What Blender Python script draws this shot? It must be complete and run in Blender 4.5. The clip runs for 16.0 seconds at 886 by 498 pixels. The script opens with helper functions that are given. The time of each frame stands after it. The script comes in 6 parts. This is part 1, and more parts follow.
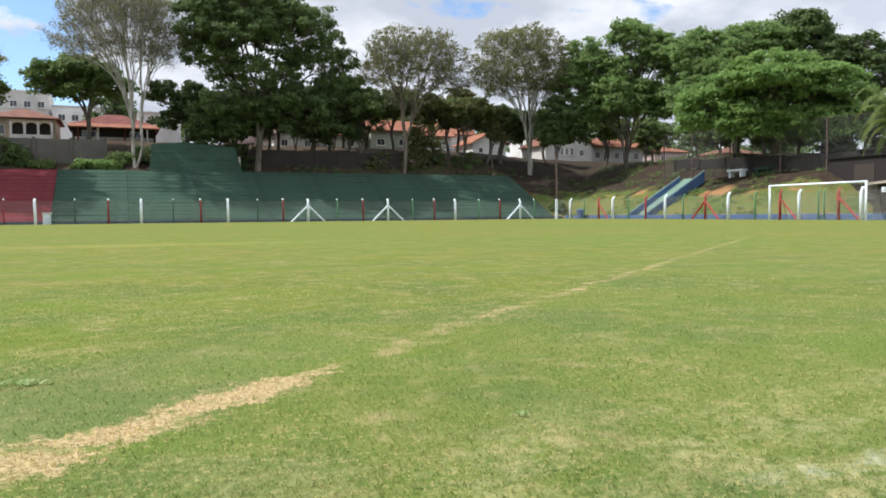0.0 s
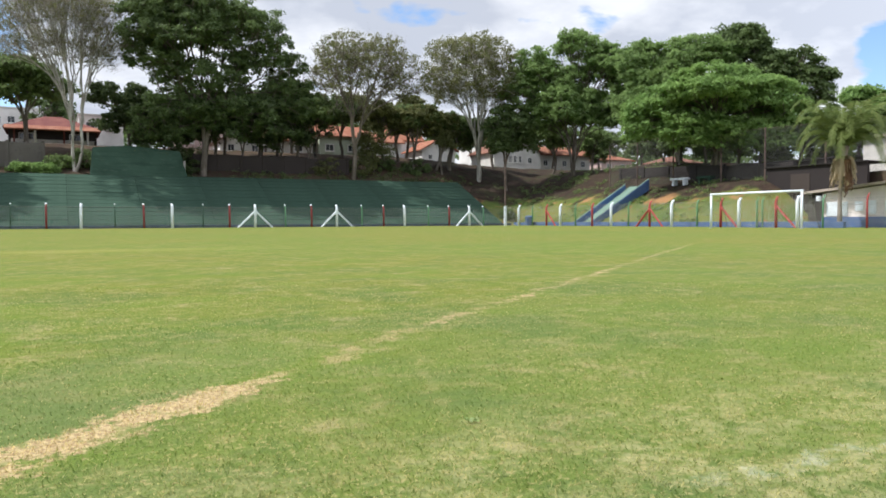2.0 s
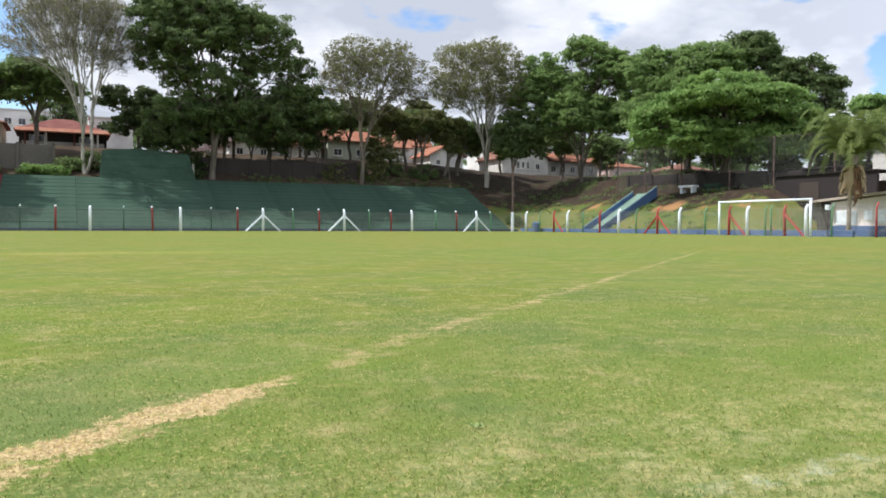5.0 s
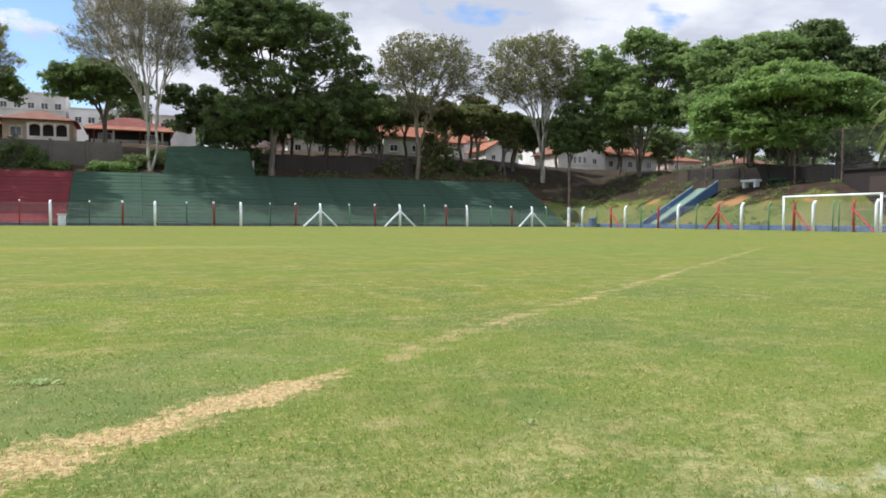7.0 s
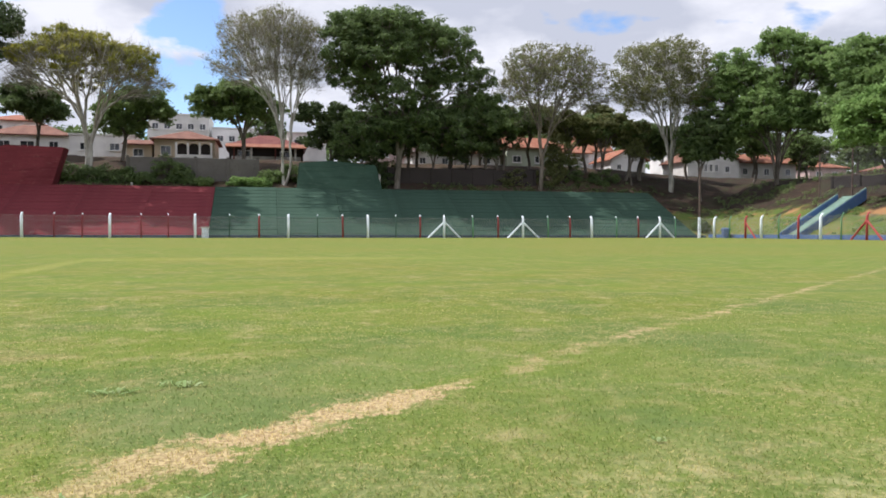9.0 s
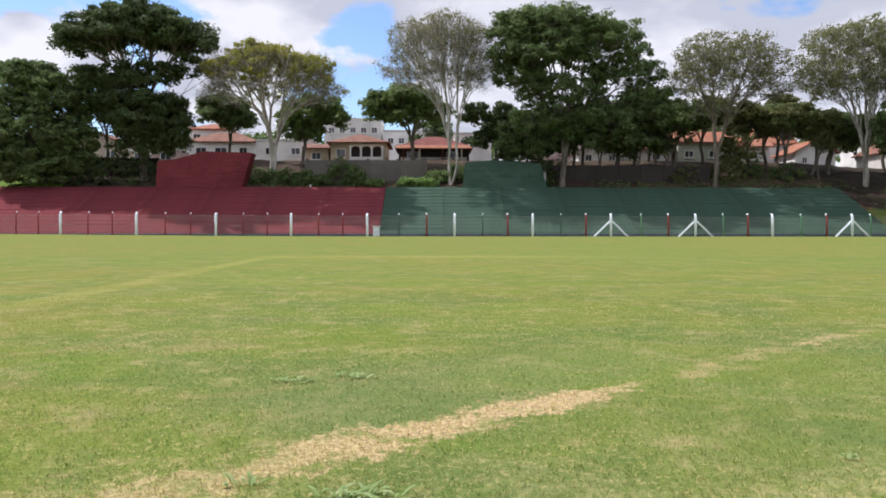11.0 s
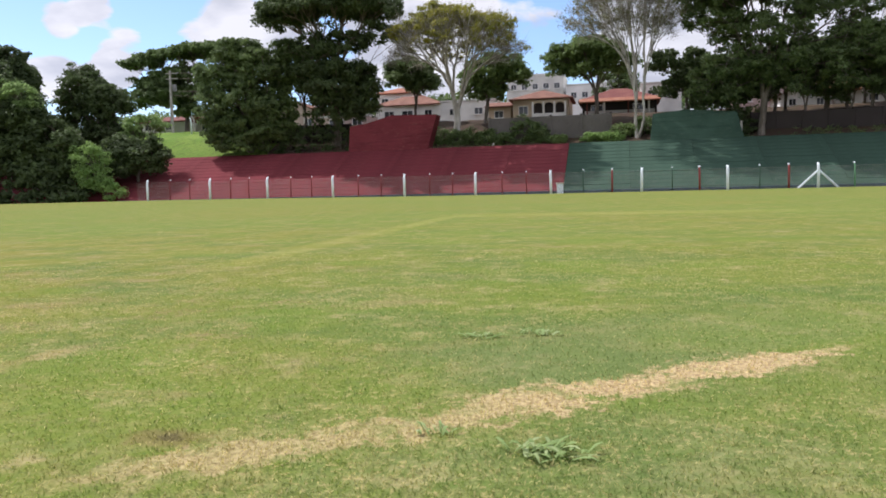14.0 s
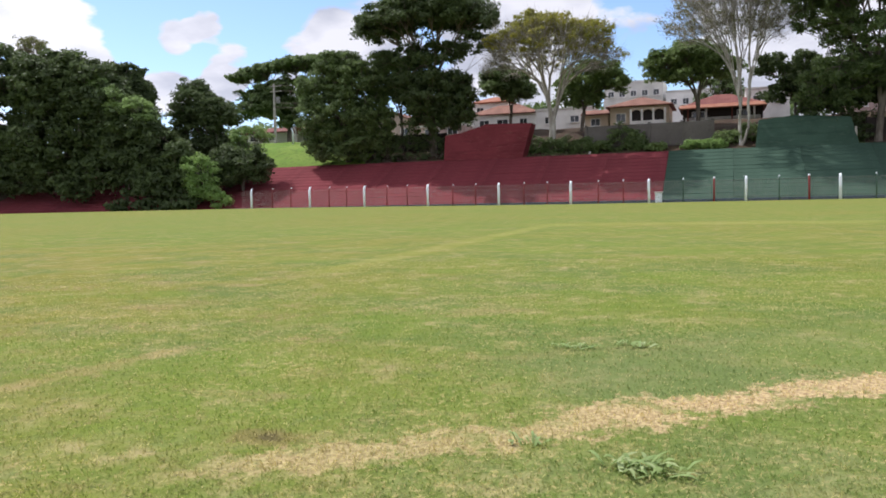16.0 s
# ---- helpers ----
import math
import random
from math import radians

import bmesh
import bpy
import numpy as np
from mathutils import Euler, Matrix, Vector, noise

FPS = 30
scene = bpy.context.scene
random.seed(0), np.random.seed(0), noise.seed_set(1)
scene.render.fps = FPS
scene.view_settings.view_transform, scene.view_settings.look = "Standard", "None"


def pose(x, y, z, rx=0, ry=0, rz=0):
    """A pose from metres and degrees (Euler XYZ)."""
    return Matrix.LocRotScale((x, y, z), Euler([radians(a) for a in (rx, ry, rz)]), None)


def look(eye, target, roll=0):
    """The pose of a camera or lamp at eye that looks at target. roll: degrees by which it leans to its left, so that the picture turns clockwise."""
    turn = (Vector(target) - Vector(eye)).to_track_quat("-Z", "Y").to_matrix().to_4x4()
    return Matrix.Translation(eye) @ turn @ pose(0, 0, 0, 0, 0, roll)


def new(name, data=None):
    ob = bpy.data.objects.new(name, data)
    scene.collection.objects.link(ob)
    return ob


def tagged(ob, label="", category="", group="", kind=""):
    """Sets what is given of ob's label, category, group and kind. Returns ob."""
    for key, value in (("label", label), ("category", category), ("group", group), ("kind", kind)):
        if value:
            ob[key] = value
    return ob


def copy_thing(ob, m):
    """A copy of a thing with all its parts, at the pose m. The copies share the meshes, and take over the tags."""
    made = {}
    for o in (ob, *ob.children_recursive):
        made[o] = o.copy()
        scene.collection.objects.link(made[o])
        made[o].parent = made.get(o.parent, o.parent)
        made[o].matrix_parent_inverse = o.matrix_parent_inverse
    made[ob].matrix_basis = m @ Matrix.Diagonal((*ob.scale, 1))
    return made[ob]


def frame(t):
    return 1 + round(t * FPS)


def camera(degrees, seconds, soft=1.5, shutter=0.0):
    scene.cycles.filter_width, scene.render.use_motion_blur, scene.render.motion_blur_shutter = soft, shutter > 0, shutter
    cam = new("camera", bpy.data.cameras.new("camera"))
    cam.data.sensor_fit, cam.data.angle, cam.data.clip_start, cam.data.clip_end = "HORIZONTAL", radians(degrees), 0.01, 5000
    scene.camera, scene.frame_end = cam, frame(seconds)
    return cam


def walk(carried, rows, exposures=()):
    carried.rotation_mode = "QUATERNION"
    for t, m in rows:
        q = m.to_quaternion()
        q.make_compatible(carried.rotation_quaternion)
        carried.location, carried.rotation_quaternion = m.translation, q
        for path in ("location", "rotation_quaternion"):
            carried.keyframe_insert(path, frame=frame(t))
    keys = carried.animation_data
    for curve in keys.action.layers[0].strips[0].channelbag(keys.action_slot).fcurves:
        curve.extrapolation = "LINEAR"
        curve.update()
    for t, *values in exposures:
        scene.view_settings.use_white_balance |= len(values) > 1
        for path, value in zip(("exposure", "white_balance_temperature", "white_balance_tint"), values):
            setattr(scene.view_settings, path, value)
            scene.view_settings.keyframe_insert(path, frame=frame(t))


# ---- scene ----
cam = camera(60.5, 16.0, soft=1.75)
PATH = [  # seconds, x, y, z, and the turn in degrees
    (0, 0, 0, 0.58, 87.45, 0.5, -23.2),
    (0.5, -0.001, -0.001, 0.581, 87.54, 0.27, -24.38),
    (1, -0.001, 0.005, 0.579, 87.67, 0.08, -25.58),
    (1.5, -0.002, 0, 0.58, 87.81, 0.17, -26.41),
    (2, 0, 0.003, 0.58, 87.91, 0.26, -27.02),
    (2.5, -0.001, 0.005, 0.58, 88.01, 0.24, -27.31),
    (3, -0.001, 0, 0.581, 88.07, 0.46, -27.56),
    (3.5, -0.001, -0.005, 0.581, 88.16, 0.45, -27.65),
    (6, -0.002, -0.005, 0.581, 88.15, -0.58, -24.7),
    (6.5, -0.001, -0.011, 0.582, 87.96, -0.42, -23.6),
    (7, -0.001, -0.009, 0.581, 87.94, -0.28, -22.31),
    (7.5, -0.001, -0.012, 0.581, 88.03, -0.12, -20.56),
    (8, -0.001, -0.007, 0.579, 88.35, -0.16, -18.2),
    (8.5, -0.002, -0.009, 0.579, 88.67, -0.23, -15.75),
    (9, -0, -0.006, 0.58, 88.77, -0.08, -13.06),
    (9.5, 0, -0.008, 0.58, 88.97, -0.02, -9.74),
    (12, -0.002, -0.011, 0.581, 88.09, 0.75, 4.54),
    (12.5, -0.001, -0.016, 0.582, 87.41, 1.39, 7),
    (13, -0, -0.019, 0.582, 86.41, 1.39, 9.26),
    (13.5, 0, -0.017, 0.582, 85.81, 1.34, 11.39),
    (14, -0.001, -0.014, 0.58, 85.63, 1.39, 13.06),
    (14.5, -0, -0.016, 0.581, 85.71, 1.84, 14.97),
    (15, -0.001, -0.015, 0.58, 85.86, 1.58, 16.83),
    (15.5, -0.002, -0.014, 0.579, 86.07, 1.33, 18.64),
    (16, -0.002, -0.014, 0.579, 86.45, 1.26, 20.14),
]
walk(cam, [(t, pose(x, y, z, rx, ry, rz)) for t, x, y, z, rx, ry, rz in PATH], [(0.0, 0.33, 6150, 12), (3.5, 0.38, 6150, 12), (6.0, 0.34, 6150, 13), (9.0, 0.30, 6150, 16), (12.0, 0.24, 6150, 18), (16.0, 0.23, 6150, 18)])

# ---- light ----
SUN_TO = Vector((-0.52, 0.24, 0.82)).normalized()
sun = new("sun", bpy.data.lights.new("sun", "SUN"))
sun.data.energy, sun.data.angle, sun.data.color = 4.1, radians(0.55), (1.0, 0.95, 0.86)
sun.matrix_world = look(SUN_TO * 300, (0, 0, 0))

world = bpy.data.worlds.new("sky")
scene.world = world
world.use_nodes = True
wn, wl = world.node_tree.nodes, world.node_tree.links
wn.clear()


def wnode(kind, **inputs):
    n = wn.new(kind)
    for k, v in inputs.items():
        n.inputs[k].default_value = v
    return n


sky = wnode("ShaderNodeTexSky")
sky.sky_type, sky.sun_disc = "NISHITA", False
sky.sun_elevation, sky.sun_rotation = math.asin(SUN_TO.z), math.atan2(SUN_TO.x, SUN_TO.y)
sky.altitude, sky.air_density, sky.dust_density, sky.ozone_density = 700, 1.1, 0.4, 3.5
coord = wnode("ShaderNodeTexCoord")
# cloud layer: the direction laid onto a flat ceiling, so that clouds flatten towards the horizon
sep = wnode("ShaderNodeSeparateXYZ")
wl.new(coord.outputs["Generated"], sep.inputs[0])
lift = wnode("ShaderNodeMath")
lift.operation = "MAXIMUM"
wl.new(sep.outputs["Z"], lift.inputs[0])
lift.inputs[1].default_value = 0.0
lift2 = wnode("ShaderNodeMath")
lift2.operation = "ADD"
wl.new(lift.outputs[0], lift2.inputs[0])
lift2.inputs[1].default_value = 0.28
flat = wnode("ShaderNodeVectorMath")
flat.operation = "DIVIDE"
comb = wnode("ShaderNodeCombineXYZ")
for k in "XYZ":
    wl.new(lift2.outputs[0], comb.inputs[k])
wl.new(coord.outputs["Generated"], flat.inputs[0])
wl.new(comb.outputs[0], flat.inputs[1])
shift = wnode("ShaderNodeMapping")
shift.inputs["Location"].default_value = (3.1, 1.7, 0.4)
wl.new(flat.outputs[0], shift.inputs["Vector"])
n1 = wnode("ShaderNodeTexNoise", Scale=2.6, Detail=9.0, Roughness=0.52, Distortion=0.15)
wl.new(shift.outputs[0], n1.inputs["Vector"])
# openings in the cloud towards the north-west


def gap(az, el, lo, hi):
    d = Vector((math.sin(radians(az)) * math.cos(radians(el)), math.cos(radians(az)) * math.cos(radians(el)), math.sin(radians(el))))
    dot = wnode("ShaderNodeVectorMath")
    dot.operation = "DOT_PRODUCT"
    wl.new(coord.outputs["Generated"], dot.inputs[0])
    dot.inputs[1].default_value = d
    mr = wnode("ShaderNodeMapRange")
    mr.interpolation_type = "SMOOTHSTEP"
    wl.new(dot.outputs["Value"], mr.inputs["Value"])
    mr.inputs["From Min"].default_value, mr.inputs["From Max"].default_value = math.cos(radians(lo)), math.cos(radians(hi))
    return mr.outputs["Result"]


def wmath(op, a, b, c=0.0):
    n = wnode("ShaderNodeMath")
    n.operation = op
    for k, v in enumerate((a, b, c)):
        if isinstance(v, (int, float)):
            n.inputs[k].default_value = v
        else:
            wl.new(v, n.inputs[k])
    return n.outputs[0]


open_sky = wmath("ADD", gap(-38, 12, 24, 8), wmath("MULTIPLY", gap(-5.8, 10.4, 7.0, 1.5), 0.92))
for oaz, oel, orad, ow in ((24.6, 14.2, 3.0, 0.42), (39.0, 16.4, 4.0, 0.55), (50.4, 14.6, 3.4, 0.55), (57.0, 10.8, 3.2, 0.55)):
    open_sky = wmath("MULTIPLY_ADD", gap(oaz, oel, orad, 0.5), ow, open_sky)
bias_out = wmath("MULTIPLY_ADD", open_sky, -0.30, wmath("ADD", n1.outputs["Fac"], 0.135))
# single white heaps of cloud in the opening
for paz, pel, pr in ((-50.0, 10.6, 7.0), (-45.4, 9.0, 3.0), (-39.0, 11.9, 1.6), (-37.0, 12.7, 1.5), (-35.2, 9.9, 2.1), (-36.2, 8.0, 2.0), (-39.8, 7.8, 2.2), (-29.2, 11.8, 3.2), (-25.6, 13.0, 4.4), (-31.6, 8.0, 1.8)):
    bias_out = wmath("MULTIPLY_ADD", gap(paz, pel, pr * 1.15, pr * 0.2), 0.22, bias_out)
cover = wnode("ShaderNodeValToRGB")
cover.color_ramp.elements[0].position, cover.color_ramp.elements[1].position = 0.455, 0.515
wl.new(bias_out, cover.inputs["Fac"])
n2 = wnode("ShaderNodeTexNoise", Scale=3.2, Detail=6.0, Roughness=0.5)
wl.new(shift.outputs[0], n2.inputs["Vector"])
shade = wnode("ShaderNodeValToRGB")
shade.color_ramp.elements[0].position, shade.color_ramp.elements[0].color = 0.42, (4.3, 4.55, 5.0, 1)
shade.color_ramp.elements[1].position, shade.color_ramp.elements[1].color = 0.60, (6.7, 6.8, 6.9, 1)
wl.new(n2.outputs["Fac"], shade.inputs["Fac"])
mixc = wnode("ShaderNodeMix")
mixc.data_type = "RGBA"
wl.new(cover.outputs["Color"], mixc.inputs["Factor"])
wl.new(sky.outputs["Color"], mixc.inputs["A"])
# thicker, greyer cloud to the north
thick = wnode("ShaderNodeVectorMath")
thick.operation = "SCALE"
wl.new(shade.outputs["Color"], thick.inputs[0])
wl.new(wmath("MULTIPLY_ADD", gap(6, 14, 62, 24), -0.21, 1.0), thick.inputs["Scale"])
wl.new(thick.outputs["Vector"], mixc.inputs["B"])
backg = wnode("ShaderNodeBackground", Strength=0.146)
wl.new(mixc.outputs["Result"], backg.inputs["Color"])
wout = wnode("ShaderNodeOutputWorld")
wl.new(backg.outputs[0], wout.inputs["Surface"])


# ---- materials ----
class Mat:
    """Short writing for node materials."""

    def __init__(self, name, rough=0.8, metal=0.0, spec=0.3):
        self.m = bpy.data.materials.new(name)
        self.m.use_nodes = True
        self.n, self.l = self.m.node_tree.nodes, self.m.node_tree.links
        self.b = self.n["Principled BSDF"]
        self.out = self.n["Material Output"]
        self.b.inputs["Roughness"].default_value = rough
        self.b.inputs["Metallic"].default_value = metal
        self.b.inputs["Specular IOR Level"].default_value = spec
        self.tc = self.n.new("ShaderNodeTexCoord")

    def put(self, v, sock):
        if isinstance(v, (int, float)):
            sock.default_value = v
        elif isinstance(v, tuple):
            sock.default_value = (*v, 1.0) if len(v) == 3 and sock.type == "RGBA" else v
        else:
            self.l.new(v, sock)

    def math(self, op, a, b=0.0, c=0.0, clamp=False):
        n = self.n.new("ShaderNodeMath")
        n.operation, n.use_clamp = op, clamp
        for k, v in enumerate((a, b, c)):
            self.put(v, n.inputs[k])
        return n.outputs[0]

    def noise(self, scale, detail=4.0, rough=0.55, stretch=(1, 1, 1), offset=(0, 0, 0), dist=0.0, vec=None):
        mp = self.n.new("ShaderNodeMapping")
        mp.inputs["Scale"].default_value, mp.inputs["Location"].default_value = stretch, offset
        self.l.new(vec if vec is not None else self.tc.outputs["Object"], mp.inputs["Vector"])
        n = self.n.new("ShaderNodeTexNoise")
        n.inputs["Scale"].default_value, n.inputs["Detail"].default_value = scale, detail
        n.inputs["Roughness"].default_value, n.inputs["Distortion"].default_value = rough, dist
        self.l.new(mp.outputs[0], n.inputs["Vector"])
        return n.outputs["Fac"]

    def ramp(self, fac, lo, hi):
        n = self.n.new("ShaderNodeMapRange")
        n.interpolation_type = "SMOOTHSTEP"
        self.put(fac, n.inputs["Value"])
        n.inputs["From Min"].default_value, n.inputs["From Max"].default_value = lo, hi
        return n.outputs["Result"]

    def mix(self, fac, a, b):
        n = self.n.new("ShaderNodeMix")
        n.data_type = "RGBA"
        self.put(fac, n.inputs["Factor"])
        self.put(a, n.inputs["A"])
        self.put(b, n.inputs["B"])
        return n.outputs["Result"]

    def color(self, c):
        self.put(c, self.b.inputs["Base Color"])
        return self

    def bump(self, h, strength=0.4, dist=0.02):
        n = self.n.new("ShaderNodeBump")
        n.inputs["Strength"].default_value, n.inputs["Distance"].default_value = strength, dist
        self.l.new(h, n.inputs["Height"])
        self.l.new(n.outputs[0], self.b.inputs["Normal"])
        return self

    def random(self):
        return self.n.new("ShaderNodeObjectInfo").outputs["Random"]

    def island(self):
        return self.n.new("ShaderNodeNewGeometry").outputs["Random Per Island"]


def paint(name, col, worn, wear=0.5, rough=0.75, scale=1.0):
    """Old paint on concrete or metal: grain, faded clouds and flaked spots."""
    m = Mat(name, rough)
    big = m.noise(0.35 * scale, 5)
    small = m.noise(3.0 * scale, 6, 0.65, offset=(5, 3, 1))
    c = m.mix(m.ramp(big, 0.35, 0.7), col, tuple(v * 0.78 for v in col))
    c = m.mix(m.math("MULTIPLY", m.ramp(small, 0.56, 0.72), wear), c, worn)
    m.color(c).bump(m.noise(30 * scale, 3), 0.25, 0.01)
    return m.m


TRACK = (-2.14, 2.15, 0.117, 0.993)  # a point on the worn track and its direction


def turf_color(m):
    """The pitch: green and yellowish patches, straw, a strip of dead grass, traces of chalk and of old lines."""
    pos = m.tc.outputs["Object"]
    sp = m.n.new("ShaderNodeSeparateXYZ")
    m.l.new(pos, sp.inputs[0])
    x, y = sp.outputs["X"], sp.outputs["Y"]
    a = m.noise(0.11, 4, 0.55, (1, 1, 1))
    b = m.noise(0.9, 5, 0.6, offset=(4, 2, 0))
    c = m.noise(7.0, 4, 0.6, offset=(1, 8, 0))
    d = m.noise(45.0, 3, 0.6, offset=(2, 2, 0))
    parched = m.math("ADD", m.math("MULTIPLY", m.ramp(a, 0.34, 0.64), 0.6), m.math("MULTIPLY", m.ramp(m.math("ADD", x, m.math("MULTIPLY", y, 0.12)), 0.8, -3.5), m.math("MULTIPLY", m.ramp(y, 15.0, 6.0), 0.34)), clamp=True)
    wide = m.mix(parched, (0.128, 0.178, 0.034), (0.184, 0.170, 0.037))
    patch = m.mix(m.math("MULTIPLY", m.ramp(b, 0.42, 0.66), m.math("MULTIPLY_ADD", m.ramp(y, 14.0, 4.5), 0.40, 0.40)), wide, (0.098, 0.145, 0.040))
    tuft = m.mix(m.math("MULTIPLY", m.ramp(c, 0.50, 0.68), 0.48), patch, (0.300, 0.262, 0.112))
    tuft = m.mix(m.math("MULTIPLY", m.ramp(c, 0.48, 0.30), 0.40), tuft, (0.090, 0.140, 0.042))
    fresh = m.math("MULTIPLY", m.ramp(m.noise(0.75, 5, 0.6, (1.0, 1.5, 1), offset=(9, 4, 0)), 0.50, 0.64), 0.62)
    tuft = m.mix(fresh, tuft, (0.125, 0.182, 0.030))
    bald = m.math("MULTIPLY", m.ramp(m.noise(1.15, 6, 0.66, (0.8, 1.4, 1), offset=(3, 7, 0)), 0.55, 0.68), m.math("MULTIPLY_ADD", m.ramp(x, 1.0, -1.5), 0.45, 0.13))
    tuft = m.mix(bald, tuft, (0.255, 0.200, 0.098))
    thatch = m.math("MULTIPLY", m.ramp(m.noise(2.6, 5, 0.62, offset=(6, 5, 0)), 0.50, 0.72), m.ramp(m.noise(14.0, 3, 0.6, offset=(5, 5, 0)), 0.38, 0.60))
    worn = m.math("MULTIPLY", m.math("MULTIPLY", m.ramp(x, 0.2, -2.0), m.ramp(y, 9.0, 4.0)), m.ramp(m.noise(1.7, 5, 0.65, offset=(2, 9, 0)), 0.50, 0.66))
    tuft = m.mix(m.math("MULTIPLY", m.math("MULTIPLY", worn, m.ramp(m.noise(22.0, 4, 0.65, offset=(3, 1, 0)), 0.42, 0.60)), 0.7), tuft, (0.25, 0.185, 0.095))
    yellow = m.mix(m.math("MULTIPLY", thatch, 0.6), tuft, (0.37, 0.295, 0.160))
    dryzone = m.math("MULTIPLY", m.math("MULTIPLY", m.ramp(y, -1.2, 0.6), m.math("SUBTRACT", 1.0, m.ramp(y, 1.25, 2.3))), m.ramp(m.noise(3.4, 4, 0.6, offset=(2, 7, 0)), 0.36, 0.62))
    dryzone = m.math("MULTIPLY", dryzone, m.ramp(m.noise(18.0, 3, 0.6, offset=(8, 5, 0)), 0.36, 0.60))
    yellow = m.mix(m.math("MULTIPLY", dryzone, m.math("MULTIPLY_ADD", m.ramp(x, -0.8, 0.9), 0.42, 0.16)), yellow, (0.44, 0.39, 0.205))
    straw = m.math("MULTIPLY", m.ramp(d, 0.54, 0.66), m.ramp(m.noise(1.3, 4, offset=(7, 1, 0)), 0.32, 0.64))
    col = m.mix(m.math("MULTIPLY", straw, 0.62), yellow, (0.46, 0.37, 0.175))
    col = m.mix(m.math("MULTIPLY", m.ramp(d, 0.46, 0.32), 0.45), col, (0.070, 0.110, 0.035))
    # strip of dead grass, running off at a slant
    u = m.math("SUBTRACT", x, 0.70)
    v = m.math("SUBTRACT", y, 2.80)
    s = m.math("ADD", m.math("MULTIPLY", u, 0.770), m.math("MULTIPLY", v, 0.638))
    off = m.math("SUBTRACT", m.math("SUBTRACT", m.math("MULTIPLY", v, 0.770), m.math("MULTIPLY", u, 0.638)), m.math("MULTIPLY", m.ramp(s, 0.0, 1.5), 0.055))
    wob = m.math("MULTIPLY", m.math("SUBTRACT", m.noise(1.6, 4, offset=(3, 3, 0)), 0.5), 0.26)
    edge = m.math("MULTIPLY", m.math("SUBTRACT", m.noise(16, 5, 0.7), 0.5), 0.46)
    ragged = m.math("MULTIPLY", m.math("SUBTRACT", m.noise(4.5, 4, 0.6, offset=(9, 2, 0)), 0.5), 0.30)
    across = m.math("ADD", m.math("ABSOLUTE", m.math("ADD", m.math("ADD", off, wob), edge)), ragged)
    slim = m.math("ADD", m.math("MULTIPLY", m.ramp(s, -0.55, 0.25), 0.078), m.math("MULTIPLY", m.ramp(s, -1.3, -2.5), 0.035))
    band = m.math("SUBTRACT", 1.0, m.ramp(m.math("ADD", across, slim), 0.064, 0.134))
    near = m.math("MULTIPLY", m.math("ADD", m.math("MULTIPLY", m.ramp(s, -2.6, -2.1), 0.68), m.math("MULTIPLY", m.ramp(s, -1.7, -0.9), 0.32)), m.math("SUBTRACT", 1.0, m.ramp(s, -0.12, 0.12)))
    far = m.math("MULTIPLY", m.ramp(s, -0.2, 0.1), m.math("SUBTRACT", 1.0, m.ramp(s, 13.0, 18.5)))
    spots = m.math("MULTIPLY", m.ramp(s, 8.0, 10.0), 0.40)
    for at, wide_, much in ((1.65, 0.75, 0.45), (3.55, 0.95, 0.95), (6.3, 0.9, 0.75), (5.0, 0.5, 0.3)):
        spots = m.math("MULTIPLY_ADD", m.ramp(m.math("ABSOLUTE", m.math("SUBTRACT", s, at)), wide_, 0.1), much, spots)
    amount = m.math("ADD", near, m.math("MULTIPLY", far, m.math("MULTIPLY_ADD", spots, 0.72, 0.52)), clamp=True)
    cool = m.math("MULTIPLY", m.ramp(off, 0.35, -0.35), m.math("MULTIPLY", m.ramp(s, -2.6, -1.4), m.ramp(s, 14.0, 7.0)))
    lush = m.math("MULTIPLY", m.math("MULTIPLY", m.ramp(off, 0.02, 0.14), m.ramp(m.math("ADD", off, wob), 1.15, 0.55)), m.math("MULTIPLY", m.ramp(s, -1.7, -1.0), m.ramp(s, 1.4, 0.3)))
    lush = m.math("MULTIPLY", lush, m.math("MULTIPLY_ADD", m.ramp(b, 0.36, 0.6), 0.5, 0.5))
    col = m.mix(m.math("MULTIPLY", m.math("MAXIMUM", m.math("MULTIPLY", cool, 0.34), lush), 0.55), col, (0.130, 0.170, 0.060))
    dry = m.mix(m.ramp(m.noise(60, 3, 0.6, (1, 1, 1), (3, 0, 0)), 0.38, 0.62), (0.50, 0.395, 0.215), (0.28, 0.203, 0.108))
    regrown = m.math("MULTIPLY", m.ramp(m.noise(7.5, 4, 0.65, offset=(1, 3, 0)), 0.52, 0.66), 0.75)
    dry = m.mix(regrown, dry, (0.20, 0.22, 0.075))
    col = m.mix(m.math("MULTIPLY", band, amount), col, dry)
    # halfway line, long faded, and a worn arc that leaves it
    hx = m.math("ABSOLUTE", m.math("ADD", x, m.math("MULTIPLY_ADD", y, 0.045, 2.95)))
    half = m.math("MULTIPLY", m.math("SUBTRACT", 1.0, m.ramp(hx, 0.08, 0.28)), m.math("MULTIPLY", m.ramp(y, 5.0, 6.2), m.math("SUBTRACT", 1.0, m.ramp(y, 16.0, 18.0))))
    hy = m.math("ABSOLUTE", m.math("SUBTRACT", y, 17.2))
